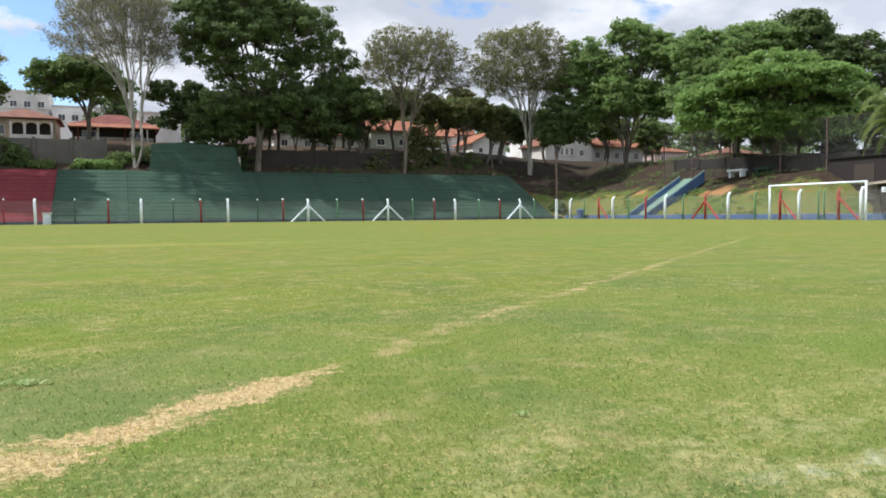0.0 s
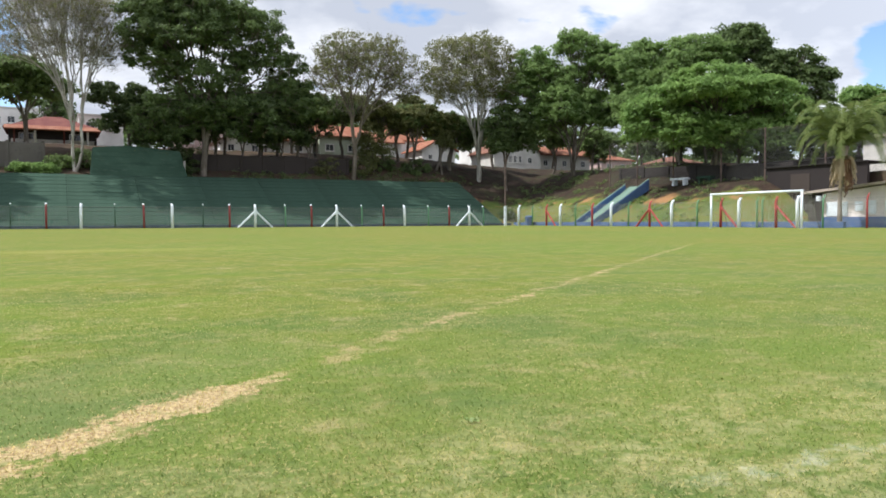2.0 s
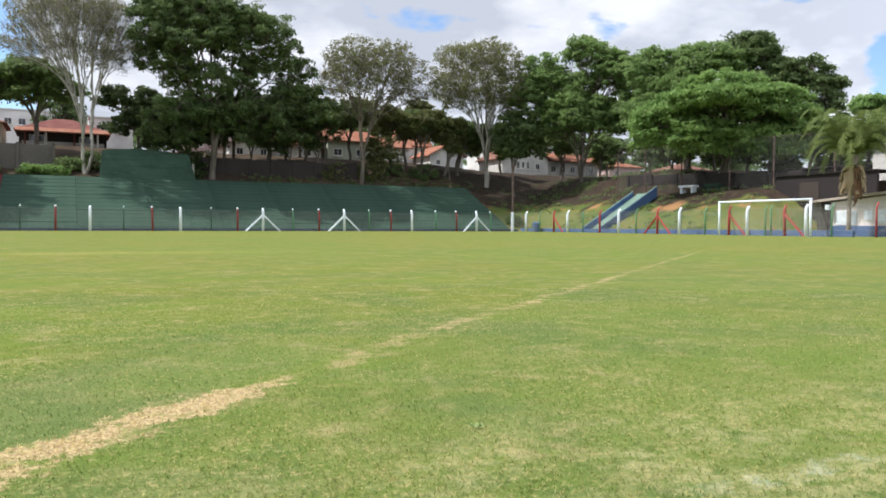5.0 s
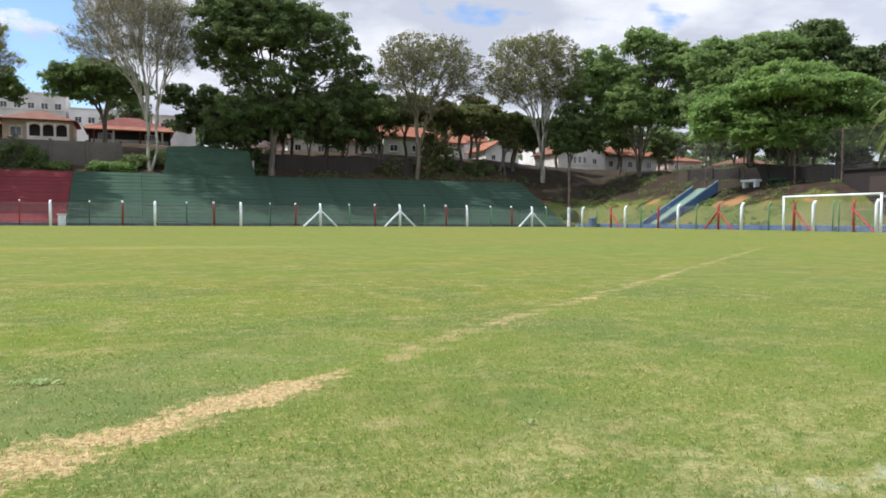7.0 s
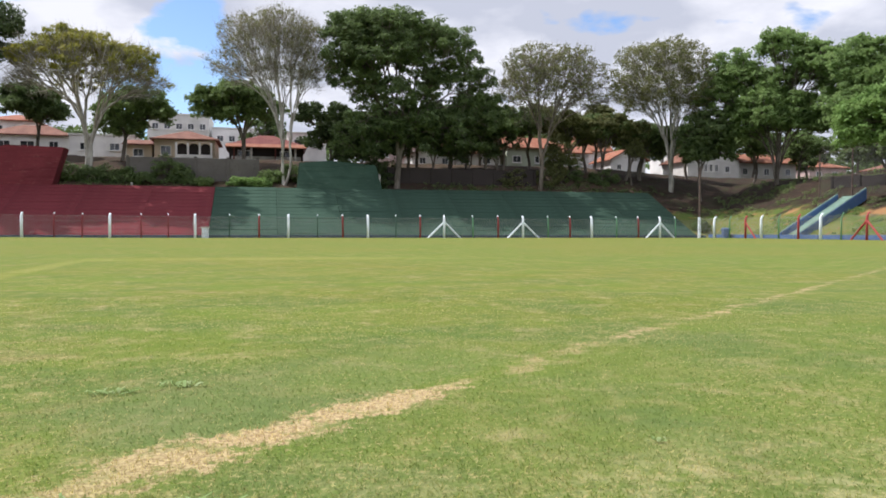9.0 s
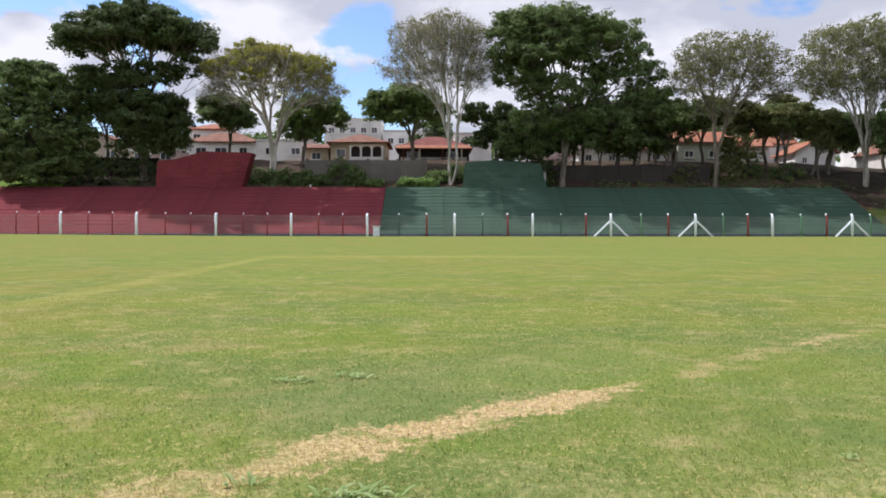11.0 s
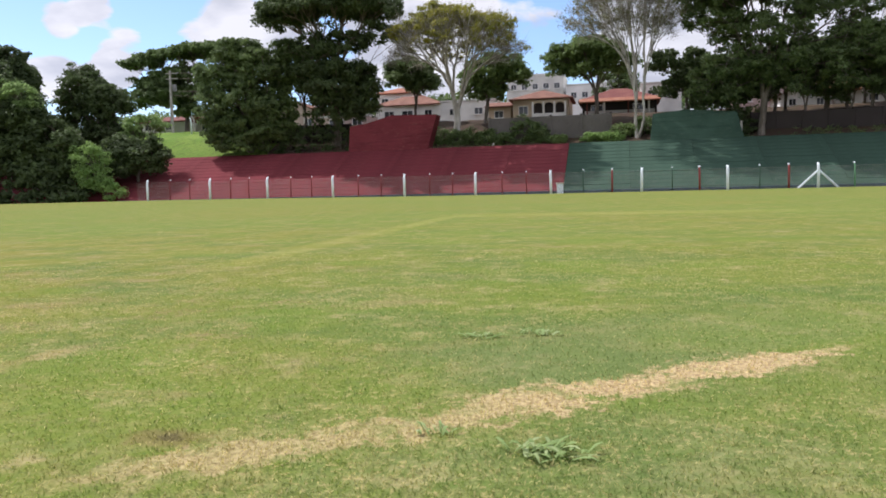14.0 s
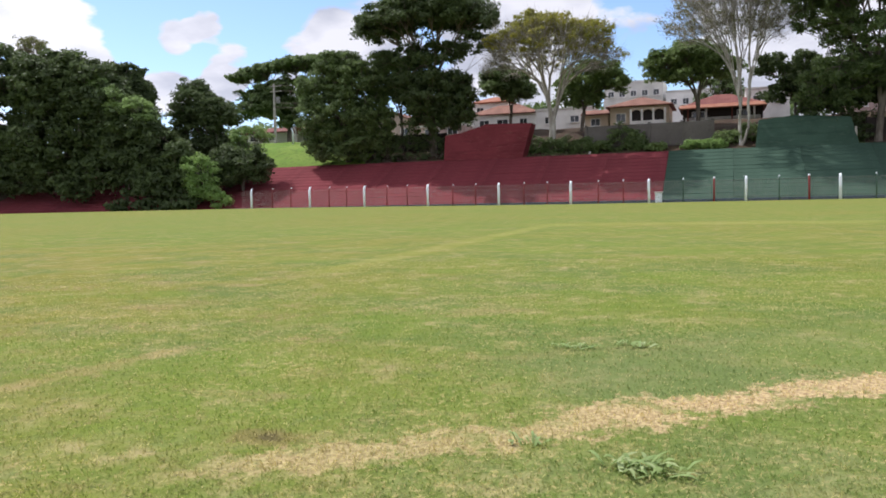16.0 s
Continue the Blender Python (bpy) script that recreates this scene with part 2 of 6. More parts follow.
    arc = m.math("MULTIPLY", m.math("SUBTRACT", 1.0, m.ramp(hy, 0.4, 1.3)), m.math("MULTIPLY", m.ramp(x, -4.4, -3.4), m.math("SUBTRACT", 1.0, m.ramp(x, 2.0, 6.0))))
    old = m.math("MULTIPLY", m.math("MAXIMUM", half, arc), m.math("MULTIPLY_ADD", m.ramp(b, 0.35, 0.6), 0.15, 0.06))
    col = m.mix(old, col, (0.42, 0.37, 0.11))
    # short worn track
    tu = m.math("ADD", m.math("MULTIPLY", m.math("SUBTRACT", x, TRACK[0]), TRACK[2]), m.math("MULTIPLY", m.math("SUBTRACT", y, TRACK[1]), TRACK[3]))
    tv = m.math("SUBTRACT", m.math("MULTIPLY", m.math("SUBTRACT", y, TRACK[1]), TRACK[2]), m.math("MULTIPLY", m.math("SUBTRACT", x, TRACK[0]), TRACK[3]))
    trk = m.math("MULTIPLY", m.math("SUBTRACT", 1.0, m.ramp(m.math("ADD", m.math("ABSOLUTE", m.math("ADD", tv, m.math("MULTIPLY", edge, 0.4))), ragged), 0.02, 0.09)), m.math("MULTIPLY", m.ramp(tu, -0.7, -0.3), m.ramp(tu, 0.6, 0.3)))
    col = m.mix(m.math("MULTIPLY", trk, 0.34), col, (0.34, 0.24, 0.125))
    # small bare hole at the end of the strip
    hole = m.math("SQRT", m.math("ADD", m.math("POWER", m.math("MULTIPLY", m.math("ADD", x, 1.07), 0.6), 2.0), m.math("POWER", m.math("SUBTRACT", y, 1.585), 2.0)))
    hole = m.math("ADD", hole, m.math("MULTIPLY", edge, 0.25))
    col = m.mix(m.math("MULTIPLY", m.ramp(hole, 0.085, 0.045), 0.45), col, (0.20, 0.125, 0.070))
    col = m.mix(m.math("MULTIPLY", m.ramp(hole, 0.032, 0.012), 0.55), col, (0.055, 0.042, 0.028))
    # chalk of the touch line, nearly gone
    ly = m.math("ABSOLUTE", m.math("ADD", m.math("SUBTRACT", y, 1.215), m.math("MULTIPLY", edge, 0.35)))
    chalk = m.math("MULTIPLY", m.math("SUBTRACT", 1.0, m.ramp(ly, 0.022, 0.05)), m.math("MULTIPLY", m.ramp(x, 1.1, 1.5), m.math("SUBTRACT", 1.0, m.ramp(x, 2.4, 3.4))))
    chalk = m.math("MULTIPLY", chalk, m.ramp(m.noise(9, 3, offset=(0, 6, 0)), 0.44, 0.62))
    return m.mix(m.math("MULTIPLY", chalk, 0.19), col, (0.74, 0.76, 0.70))


m_turf = Mat("turf", 1.0, spec=0.04)
m_turf.color(turf_color(m_turf)).bump(m_turf.math("ADD", m_turf.noise(90, 3), m_turf.math("MULTIPLY", m_turf.noise(14, 4), 1.2)), 0.6, 0.012)
TURF = m_turf.m
m_blade = Mat("grass_blade", 0.6, spec=0.25)
bc = turf_color(m_blade)
bi = m_blade.island()
bc = m_blade.mix(m_blade.math("MULTIPLY", m_blade.ramp(bi, 0.82, 0.86), 0.6), bc, (0.48, 0.41, 0.22))
dim = m_blade.n.new("ShaderNodeMix")
dim.data_type, dim.blend_type = "RGBA", "MULTIPLY"
m_blade.l.new(m_blade.math("MULTIPLY", m_blade.ramp(bi, 0.35, 0.10), 0.25), dim.inputs["Factor"])
m_blade.l.new(bc, dim.inputs["A"])
dim.inputs["B"].default_value = (0.62, 0.70, 0.62, 1)
bc = dim.outputs["Result"]
gain = m_blade.n.new("ShaderNodeMix")
gain.data_type, gain.blend_type = "RGBA", "MULTIPLY"
gain.inputs["Factor"].default_value = 1.0
m_blade.l.new(bc, gain.inputs["A"])
gain.inputs["B"].default_value = (1.48, 1.52, 1.3, 1)
bc = gain.outputs["Result"]
m_blade.color(bc)
bt = m_blade.n.new("ShaderNodeBsdfTranslucent")
m_blade.l.new(bc, bt.inputs["Color"])
bx = m_blade.n.new("ShaderNodeMixShader")
bx.inputs[0].default_value = 0.6
m_blade.l.new(m_blade.b.outputs[0], bx.inputs[1])
m_blade.l.new(bt.outputs[0], bx.inputs[2])
m_blade.l.new(bx.outputs[0], m_blade.out.inputs["Surface"])
BLADE = m_blade.m


def soil(name, c1, c2, c3, k=1.0):
    m = Mat(name, 0.95, spec=0.1)
    a, b, c = m.noise(0.25 * k, 5), m.noise(1.6 * k, 6, 0.65, offset=(3, 1, 2)), m.noise(14 * k, 4, 0.6)
    col = m.mix(m.ramp(a, 0.38, 0.62), c1, c2)
    col = m.mix(m.ramp(b, 0.5, 0.68), col, c3)
    col = m.mix(m.math("MULTIPLY", m.ramp(c, 0.5, 0.75), 0.5), col, tuple(v * 0.55 for v in c1))
    m.color(col).bump(m.math("ADD", b, m.math("MULTIPLY", c, 0.4)), 0.8, 0.15)
    return m.m


SOIL = soil("bank_soil", (0.060, 0.041, 0.032), (0.090, 0.062, 0.042), (0.050, 0.062, 0.029))
m_hill = Mat("hillside", 0.95, spec=0.1)
hs = m_hill.n.new("ShaderNodeSeparateXYZ")
m_hill.l.new(m_hill.tc.outputs["Object"], hs.inputs[0])
ha, hb, hc = m_hill.noise(0.22, 5), m_hill.noise(1.4, 6, 0.65, offset=(3, 1, 2)), m_hill.noise(11, 4, 0.6)
hgrass = m_hill.mix(m_hill.ramp(ha, 0.36, 0.62), (0.085, 0.130, 0.030), (0.145, 0.160, 0.045))
hgrass = m_hill.mix(m_hill.ramp(hb, 0.56, 0.66), hgrass, (0.24, 0.125, 0.058))
hgrass = m_hill.mix(m_hill.math("MULTIPLY", m_hill.ramp(hc, 0.5, 0.75), 0.5), hgrass, (0.05, 0.08, 0.02))
hsoil = m_hill.mix(m_hill.ramp(hb, 0.40, 0.66), (0.036, 0.025, 0.020), (0.062, 0.043, 0.031))
hz = m_hill.math("ADD", hs.outputs["Z"], m_hill.math("MULTIPLY", m_hill.math("SUBTRACT", m_hill.noise(0.35, 5, 0.6, offset=(8, 8, 8)), 0.5), 5.0))
bare = m_hill.math("MULTIPLY", m_hill.ramp(m_hill.noise(0.42, 5, 0.6, offset=(5, 2, 6)), 0.55, 0.62), m_hill.math("MULTIPLY", m_hill.ramp(hs.outputs["Z"], 2.0, 2.8), m_hill.ramp(hs.outputs["Z"], 4.4, 3.9)))
for by_, bz_, bw_ in ((58.6, 3.3, 2.1), (66.2, 3.6, 1.5)):
    near_y = m_hill.math("ABSOLUTE", m_hill.math("SUBTRACT", hs.outputs["Y"], by_))
    near_z = m_hill.math("MULTIPLY", m_hill.math("ABSOLUTE", m_hill.math("SUBTRACT", hs.outputs["Z"], bz_)), 1.6)
    spot = m_hill.math("ADD", m_hill.math("MAXIMUM", near_y, near_z), m_hill.math("MULTIPLY", m_hill.math("SUBTRACT", hb, 0.5), 2.2))
    bare = m_hill.math("MAXIMUM", bare, m_hill.math("MULTIPLY", m_hill.ramp(spot, bw_, bw_ * 0.6), m_hill.ramp(hs.outputs["X"], 60.0, 58.5)))
hgrass = m_hill.mix(m_hill.math("MULTIPLY", bare, 0.85), hgrass, (0.36, 0.19, 0.095))
hsoil = m_hill.mix(m_hill.math("MULTIPLY", m_hill.ramp(m_hill.noise(0.8, 6, 0.7, offset=(4, 4, 1)), 0.48, 0.62), 0.7), hsoil, (0.040, 0.048, 0.021))
m_hill.color(m_hill.mix(m_hill.ramp(hz, 2.5, 3.5), hgrass, hsoil)).bump(m_hill.math("ADD", hb, m_hill.math("MULTIPLY", hc, 0.4)), 0.8, 0.15)
HILL = m_hill.m
MEADOW = soil("hill_grass", (0.12, 0.21, 0.035), (0.16, 0.24, 0.045), (0.10, 0.15, 0.035))


def terrace_paint(name, col, worn):
    """Weathered paint on concrete steps: long stains along the steps, scuffed pale flakes, grime."""
    m = Mat(name, 0.9, spec=0.08)
    c = m.mix(m.ramp(m.noise(0.35, 5), 0.35, 0.7), col, tuple(v * 0.74 for v in col))
    c = m.mix(m.math("MULTIPLY", m.ramp(m.noise(1.1, 5, 0.65, (0.22, 1.0, 2.4), (2, 6, 1)), 0.50, 0.66), 0.6), c, tuple(v * 0.58 for v in col))
    c = m.mix(m.math("MULTIPLY", m.ramp(m.noise(2.2, 6, 0.7, (0.5, 1.0, 1.6), (5, 3, 1)), 0.56, 0.70), 0.6), c, worn)
    c = m.mix(m.math("MULTIPLY", m.ramp(m.noise(9.0, 5, 0.7, (0.4, 1.0, 1.0), (1, 7, 4)), 0.60, 0.70), 0.5), c, tuple(v * 1.35 + 0.02 for v in worn))
    m.color(c).bump(m.noise(24, 4), 0.35, 0.012)
    return m.m


RED = terrace_paint("red_paint", (0.168, 0.036, 0.043), (0.205, 0.085, 0.075))
GREEN = terrace_paint("green_paint", (0.047, 0.087, 0.063), (0.090, 0.124, 0.095))
POSTW = paint("white_paint", (0.82, 0.88, 0.95), (0.70, 0.74, 0.77), 0.3, 0.6, 3)
POSTR = paint("red_post_paint", (0.38, 0.060, 0.056), (0.46, 0.20, 0.16), 0.5, 0.6, 3)
POSTGD = paint("dark_green_post_paint", (0.050, 0.100, 0.066), (0.10, 0.14, 0.10), 0.5, 0.6, 3)
POSTRD = paint("dull_red_post_paint", (0.235, 0.040, 0.042), (0.26, 0.11, 0.09), 0.5, 0.6, 3)
POSTRF = paint("faded_red_post_paint", (0.25, 0.048, 0.048), (0.31, 0.14, 0.12), 0.5, 0.6, 3)
POSTG = paint("green_post_paint", (0.13, 0.30, 0.16), (0.30, 0.36, 0.27), 0.5, 0.6, 3)
BLUE = paint("blue_paint", (0.075, 0.135, 0.29), (0.16, 0.20, 0.27), 0.5)
STAIRG = paint("pale_green_paint", (0.26, 0.38, 0.32), (0.35, 0.38, 0.33), 0.5)
GREY = paint("grey_plaster", (0.125, 0.112, 0.102), (0.07, 0.062, 0.056), 0.8)
WHITEWALL = paint("white_plaster", (0.84, 0.82, 0.79), (0.70, 0.66, 0.61), 0.4)
CREAM = paint("cream_plaster", (0.62, 0.50, 0.36), (0.50, 0.40, 0.30), 0.4)
PINK = paint("pink_plaster", (0.56, 0.42, 0.38), (0.46, 0.35, 0.31), 0.4)
STONEW = paint("pale_grey_plaster", (0.66, 0.64, 0.60), (0.50, 0.48, 0.45), 0.5)
# near-black browns: the shade on these walls and openings is in the colour
SHADEDWALL = paint("shade_dark_brown_wall", (0.040, 0.031, 0.029), (0.028, 0.023, 0.021), 0.6)
SHADEDBROWN = paint("shade_brown_wall", (0.030, 0.024, 0.024), (0.021, 0.017, 0.017), 0.6)
# sheet roof brown, lowered to hold the shade of the trees
SHADEDROOF = paint("shade_brown_sheet", (0.030, 0.026, 0.025), (0.045, 0.038, 0.035), 0.4, 0.95)
FASCIA = paint("roof_edge", (0.45, 0.38, 0.33), (0.32, 0.25, 0.21), 0.5)


def roof_tiles(name, c1, c2):
    m = Mat(name, 0.85)
    w = m.n.new("ShaderNodeTexWave")
    w.inputs["Scale"].default_value, w.inputs["Distortion"].default_value = 1.6, 0.6
    m.l.new(m.tc.outputs["Object"], w.inputs["Vector"])
    c = m.mix(m.ramp(m.noise(0.8, 5), 0.35, 0.65), c1, c2)
    c = m.mix(m.math("MULTIPLY", m.ramp(m.noise(6, 4), 0.5, 0.7), 0.4), c, tuple(v * 0.5 for v in c1))
    m.color(c).bump(w.outputs["Fac"], 0.6, 0.06)
    return m.m


TILE = roof_tiles("clay_tiles", (0.28, 0.100, 0.056), (0.34, 0.155, 0.095))
TILEB = roof_tiles("weathered_tiles", (0.175, 0.078, 0.055), (0.235, 0.115, 0.080))
TILED = roof_tiles("dark_tiles", (0.16, 0.045, 0.04), (0.20, 0.07, 0.055))
m_glass = Mat("window_glass", 0.08, spec=0.6)
m_glass.color(m_glass.mix(m_glass.ramp(m_glass.noise(0.7, 3), 0.4, 0.6), (0.03, 0.035, 0.04), (0.07, 0.075, 0.08)))
GLASS = m_glass.m
m_steel = Mat("galvanised_steel", 0.45, 0.8)
m_steel.color(m_steel.mix(m_steel.ramp(m_steel.noise(4, 4), 0.4, 0.6), (0.26, 0.26, 0.25), (0.19, 0.19, 0.18)))
STEEL = m_steel.m
m_con = Mat("concrete_pole", 0.85)
m_con.color(m_con.mix(m_con.ramp(m_con.noise(2, 5), 0.4, 0.6), (0.42, 0.40, 0.37), (0.30, 0.28, 0.26))).bump(m_con.noise(20, 4), 0.3, 0.01)
POLE = m_con.m
m_rust = Mat("brown_steel", 0.7, 0.2)
m_rust.color(m_rust.mix(m_rust.ramp(m_rust.noise(3, 4), 0.4, 0.6), (0.17, 0.12, 0.10), (0.10, 0.075, 0.065)))
RUST = m_rust.m


def bark(name, c1, c2):
    m = Mat(name, 0.9)
    n = m.noise(2.2, 6, 0.7, (1, 1, 0.25))
    m.color(m.mix(m.ramp(n, 0.4, 0.62), c1, c2)).bump(m.noise(9, 5, 0.6, (1, 1, 0.2)), 0.8, 0.05)
    return m.m


BARK = bark("dark_bark", (0.105, 0.088, 0.072), (0.19, 0.165, 0.14))
BARKP = bark("pale_bark", (0.46, 0.44, 0.40), (0.25, 0.23, 0.20))
BARKM = bark("grey_brown_bark", (0.19, 0.16, 0.13), (0.115, 0.095, 0.075))


def foliage(name, c1, c2, c3, glow=0.45):
    m = Mat(name, 0.6, spec=0.15)
    r = m.island()
    big = m.noise(0.3, 3)
    c = m.mix(m.ramp(big, 0.36, 0.64), c1, c2)
    c = m.mix(m.math("MULTIPLY", m.ramp(r, 0.5, 1.0), 0.6), c, c3)
    m.color(c)
    tr = m.n.new("ShaderNodeBsdfTranslucent")
    m.l.new(c, tr.inputs["Color"])
    mx = m.n.new("ShaderNodeMixShader")
    mx.inputs[0].default_value = glow
    m.l.new(m.b.outputs[0], mx.inputs[1])
    m.l.new(tr.outputs[0], mx.inputs[2])
    m.l.new(mx.outputs[0], m.out.inputs["Surface"])
    return m.m


LEAF_DEEP = foliage("deep_green_leaves", (0.114, 0.160, 0.070), (0.146, 0.206, 0.080), (0.205, 0.282, 0.098))
LEAF_DARK = foliage("dark_leaves", (0.072, 0.100, 0.046), (0.092, 0.130, 0.053), (0.130, 0.182, 0.064), 0.4)
LEAF_MID = foliage("green_leaves", (0.145, 0.206, 0.080), (0.182, 0.256, 0.090), (0.25, 0.340, 0.115))
LEAF_FRESH = foliage("fresh_green_leaves", (0.190, 0.285, 0.105), (0.230, 0.335, 0.118), (0.310, 0.420, 0.155), 0.55)
LEAF_BRIGHT = foliage("bright_green_leaves", (0.185, 0.300, 0.092), (0.225, 0.345, 0.102), (0.305, 0.435, 0.145))
LEAF_OLIVE = foliage("olive_leaves", (0.148, 0.165, 0.070), (0.185, 0.195, 0.080), (0.240, 0.248, 0.100))
TWIG = bark("brown_twigs", (0.21, 0.19, 0.145), (0.15, 0.135, 0.10))
LEAF_YELLOW = foliage("yellow_green_leaves", (0.24, 0.25, 0.045), (0.32, 0.30, 0.055), (0.18, 0.22, 0.05))
LEAF_PALM = foliage("palm_leaves", (0.125, 0.178, 0.056), (0.165, 0.215, 0.066), (0.235, 0.262, 0.085))
LEAF_DRY = foliage("dry_fronds", (0.46, 0.37, 0.23), (0.34, 0.25, 0.15), (0.56, 0.47, 0.32), 0.2)
WEED = foliage("weed_leaves", (0.23, 0.33, 0.12), (0.29, 0.39, 0.14), (0.50, 0.56, 0.31), 0.4)


def netting(name, col, mesh, fill):
    """Fine netting: thin cords with gaps, too fine to build cord by cord."""
    m = Mat(name, 0.8)
    m.color(col)
    sp = m.n.new("ShaderNodeSeparateXYZ")
    m.l.new(m.tc.outputs["Object"], sp.inputs[0])
    along = m.math("ADD", sp.outputs["X"], sp.outputs["Y"])
    f1 = m.math("FRACT", m.math("DIVIDE", m.math("ADD", along, sp.outputs["Z"]), mesh))
    f2 = m.math("FRACT", m.math("DIVIDE", m.math("SUBTRACT", along, sp.outputs["Z"]), mesh))
    cord = m.math("MAXIMUM", m.math("LESS_THAN", f1, fill), m.math("LESS_THAN", f2, fill))
    t = m.n.new("ShaderNodeBsdfTransparent")
    mx = m.n.new("ShaderNodeMixShader")
    m.l.new(cord, mx.inputs[0])
    m.l.new(t.outputs[0], mx.inputs[1])
    m.l.new(m.b.outputs[0], mx.inputs[2])
    m.l.new(mx.outputs[0], m.out.inputs["Surface"])
    return m.m


NET = netting("dark_safety_net", (0.10, 0.10, 0.095), 0.14, 0.085)
CHAIN = netting("chain_link", (0.29, 0.29, 0.275), 0.09, 0.07)
GOALNET = netting("goal_net", (0.55, 0.55, 0.52), 0.16, 0.05)


# ---- mesh helpers ----
def box(bm, c, s, rz=0.0, bevel=0.0):
    """Adds a box of centre c and size s to bm."""
    m = Matrix.Translation(c) @ Matrix.Rotation(rz, 4, "Z") @ Matrix.Diagonal((*s, 1))
    r = bmesh.ops.create_cube(bm, size=1.0, matrix=m)
    if bevel:
        ed = list({e for v in r["verts"] for e in v.link_edges})
        bmesh.ops.bevel(bm, geom=ed, offset=bevel, segments=2, affect="EDGES", profile=0.6)


def tube(bm, pts, radii, n=8, cap=True):
    """Adds a tube along pts to bm."""
    pts = [Vector(p) for p in pts]
    rings = []
    for i, p in enumerate(pts):
        d = (pts[min(i + 1, len(pts) - 1)] - pts[max(i - 1, 0)]).normalized()
        up = Vector((0, 0, 1)) if abs(d.z) < 0.9 else Vector((1, 0, 0))
        a = d.cross(up).normalized()
        b = d.cross(a)
        r = radii[i] if isinstance(radii, (list, tuple)) else radii
        rings.append([bm.verts.new(p + r * (math.cos(k * math.tau / n) * a + math.sin(k * math.tau / n) * b)) for k in range(n)])
    for A, B in zip(rings, rings[1:]):
        for k in range(n):
            bm.faces.new((A[k], A[(k + 1) % n], B[(k + 1) % n], B[k]))
    if cap:
        bm.faces.new(rings[0][::-1])
        bm.faces.new(rings[-1])


def prism(bm, poly, off):
    """Adds the solid between the polygon poly and the same moved by off."""
    off = Vector(off)
    A = [bm.verts.new(Vector(p)) for p in poly]
    B = [bm.verts.new(Vector(p) + off) for p in poly]
    n = len(poly)
    bm.faces.new(A)
    bm.faces.new(B[::-1])
    for k in range(n):
        bm.faces.new((A[k], B[k], B[(k + 1) % n], A[(k + 1) % n]))


def part(name, bm, mat, parent=None, label="", smooth=False):
    """Links a bmesh as one mesh object, under a thing where one is given."""
    bmesh.ops.recalc_face_normals(bm, faces=bm.faces)
    me = bpy.data.meshes.new(name)
    bm.to_mesh(me)
    bm.free()
    me.materials.append(mat)
    if smooth:
        me.shade_smooth()
    ob = new(name, me)
    if parent is not None:
        ob.parent = parent
    if label:
        tagged(ob, label)
    return ob


def raw(name, verts, faces, mat, parent=None):
    """Links a mesh of many equal faces, given as arrays."""
    me = bpy.data.meshes.new(name)
    nf, k = faces.shape
    me.vertices.add(len(verts))
    me.vertices.foreach_set("co", verts.astype(np.float32).ravel())
    me.loops.add(nf * k)
    me.loops.foreach_set("vertex_index", faces.astype(np.int32).ravel())
    me.polygons.add(nf)
    me.polygons.foreach_set("loop_start", np.arange(nf, dtype=np.int32) * k)
    me.update(calc_edges=True)
    me.materials.append(mat)
    ob = new(name, me)
    if parent is not None:
        ob.parent = parent
    return ob


def thing(name, label, category, group="", at=(0, 0, 0)):
    e = new(name)
    e.empty_display_size = 0.3
    e.location = at
    return tagged(e, label, category, group)


def step(a, b, v):
    v = np.clip((v - a) / (b - a), 0, 1)
    return v * v * (3 - 2 * v)


# ---- ground ----
def ground_z(x, y):
    """The lie of the land: a flat pitch, a high bank behind the far fence, a lower one behind the goal, a hill beyond."""
    x, y = np.asarray(x, float), np.asarray(y, float)
    hy = np.interp(y, [70, 76.6, 77.4, 90.4, 97, 105, 114, 150, 260, 600], [0.0, 0.0, 0.0, 5.6, 8.5, 10.2, 10.6, 14, 24, 40])
    hy = hy * (1 - 0.11 * step(42, 68, x) * step(90, 97, y))
    hx = np.interp(x, [48.6, 49.6, 57.5, 60, 75, 120, 300], [0.0, 0.1, 4.1, 4.5, 5.2, 8.0, 14])
    hx = hx * np.where(x < 58.5, step(42.0, 48.0, y), step(10, 30, y))
    hx = hx + np.interp(x, [59, 64, 75, 120, 300], [0.0, 2.6, 2.4, 0.4, 0.0]) * step(58, 67, y)
    tilt = step(40, 76, y) * (0.06 + 0.24 * step(-8, -52, x))
    return np.maximum(hy, hx) + tilt


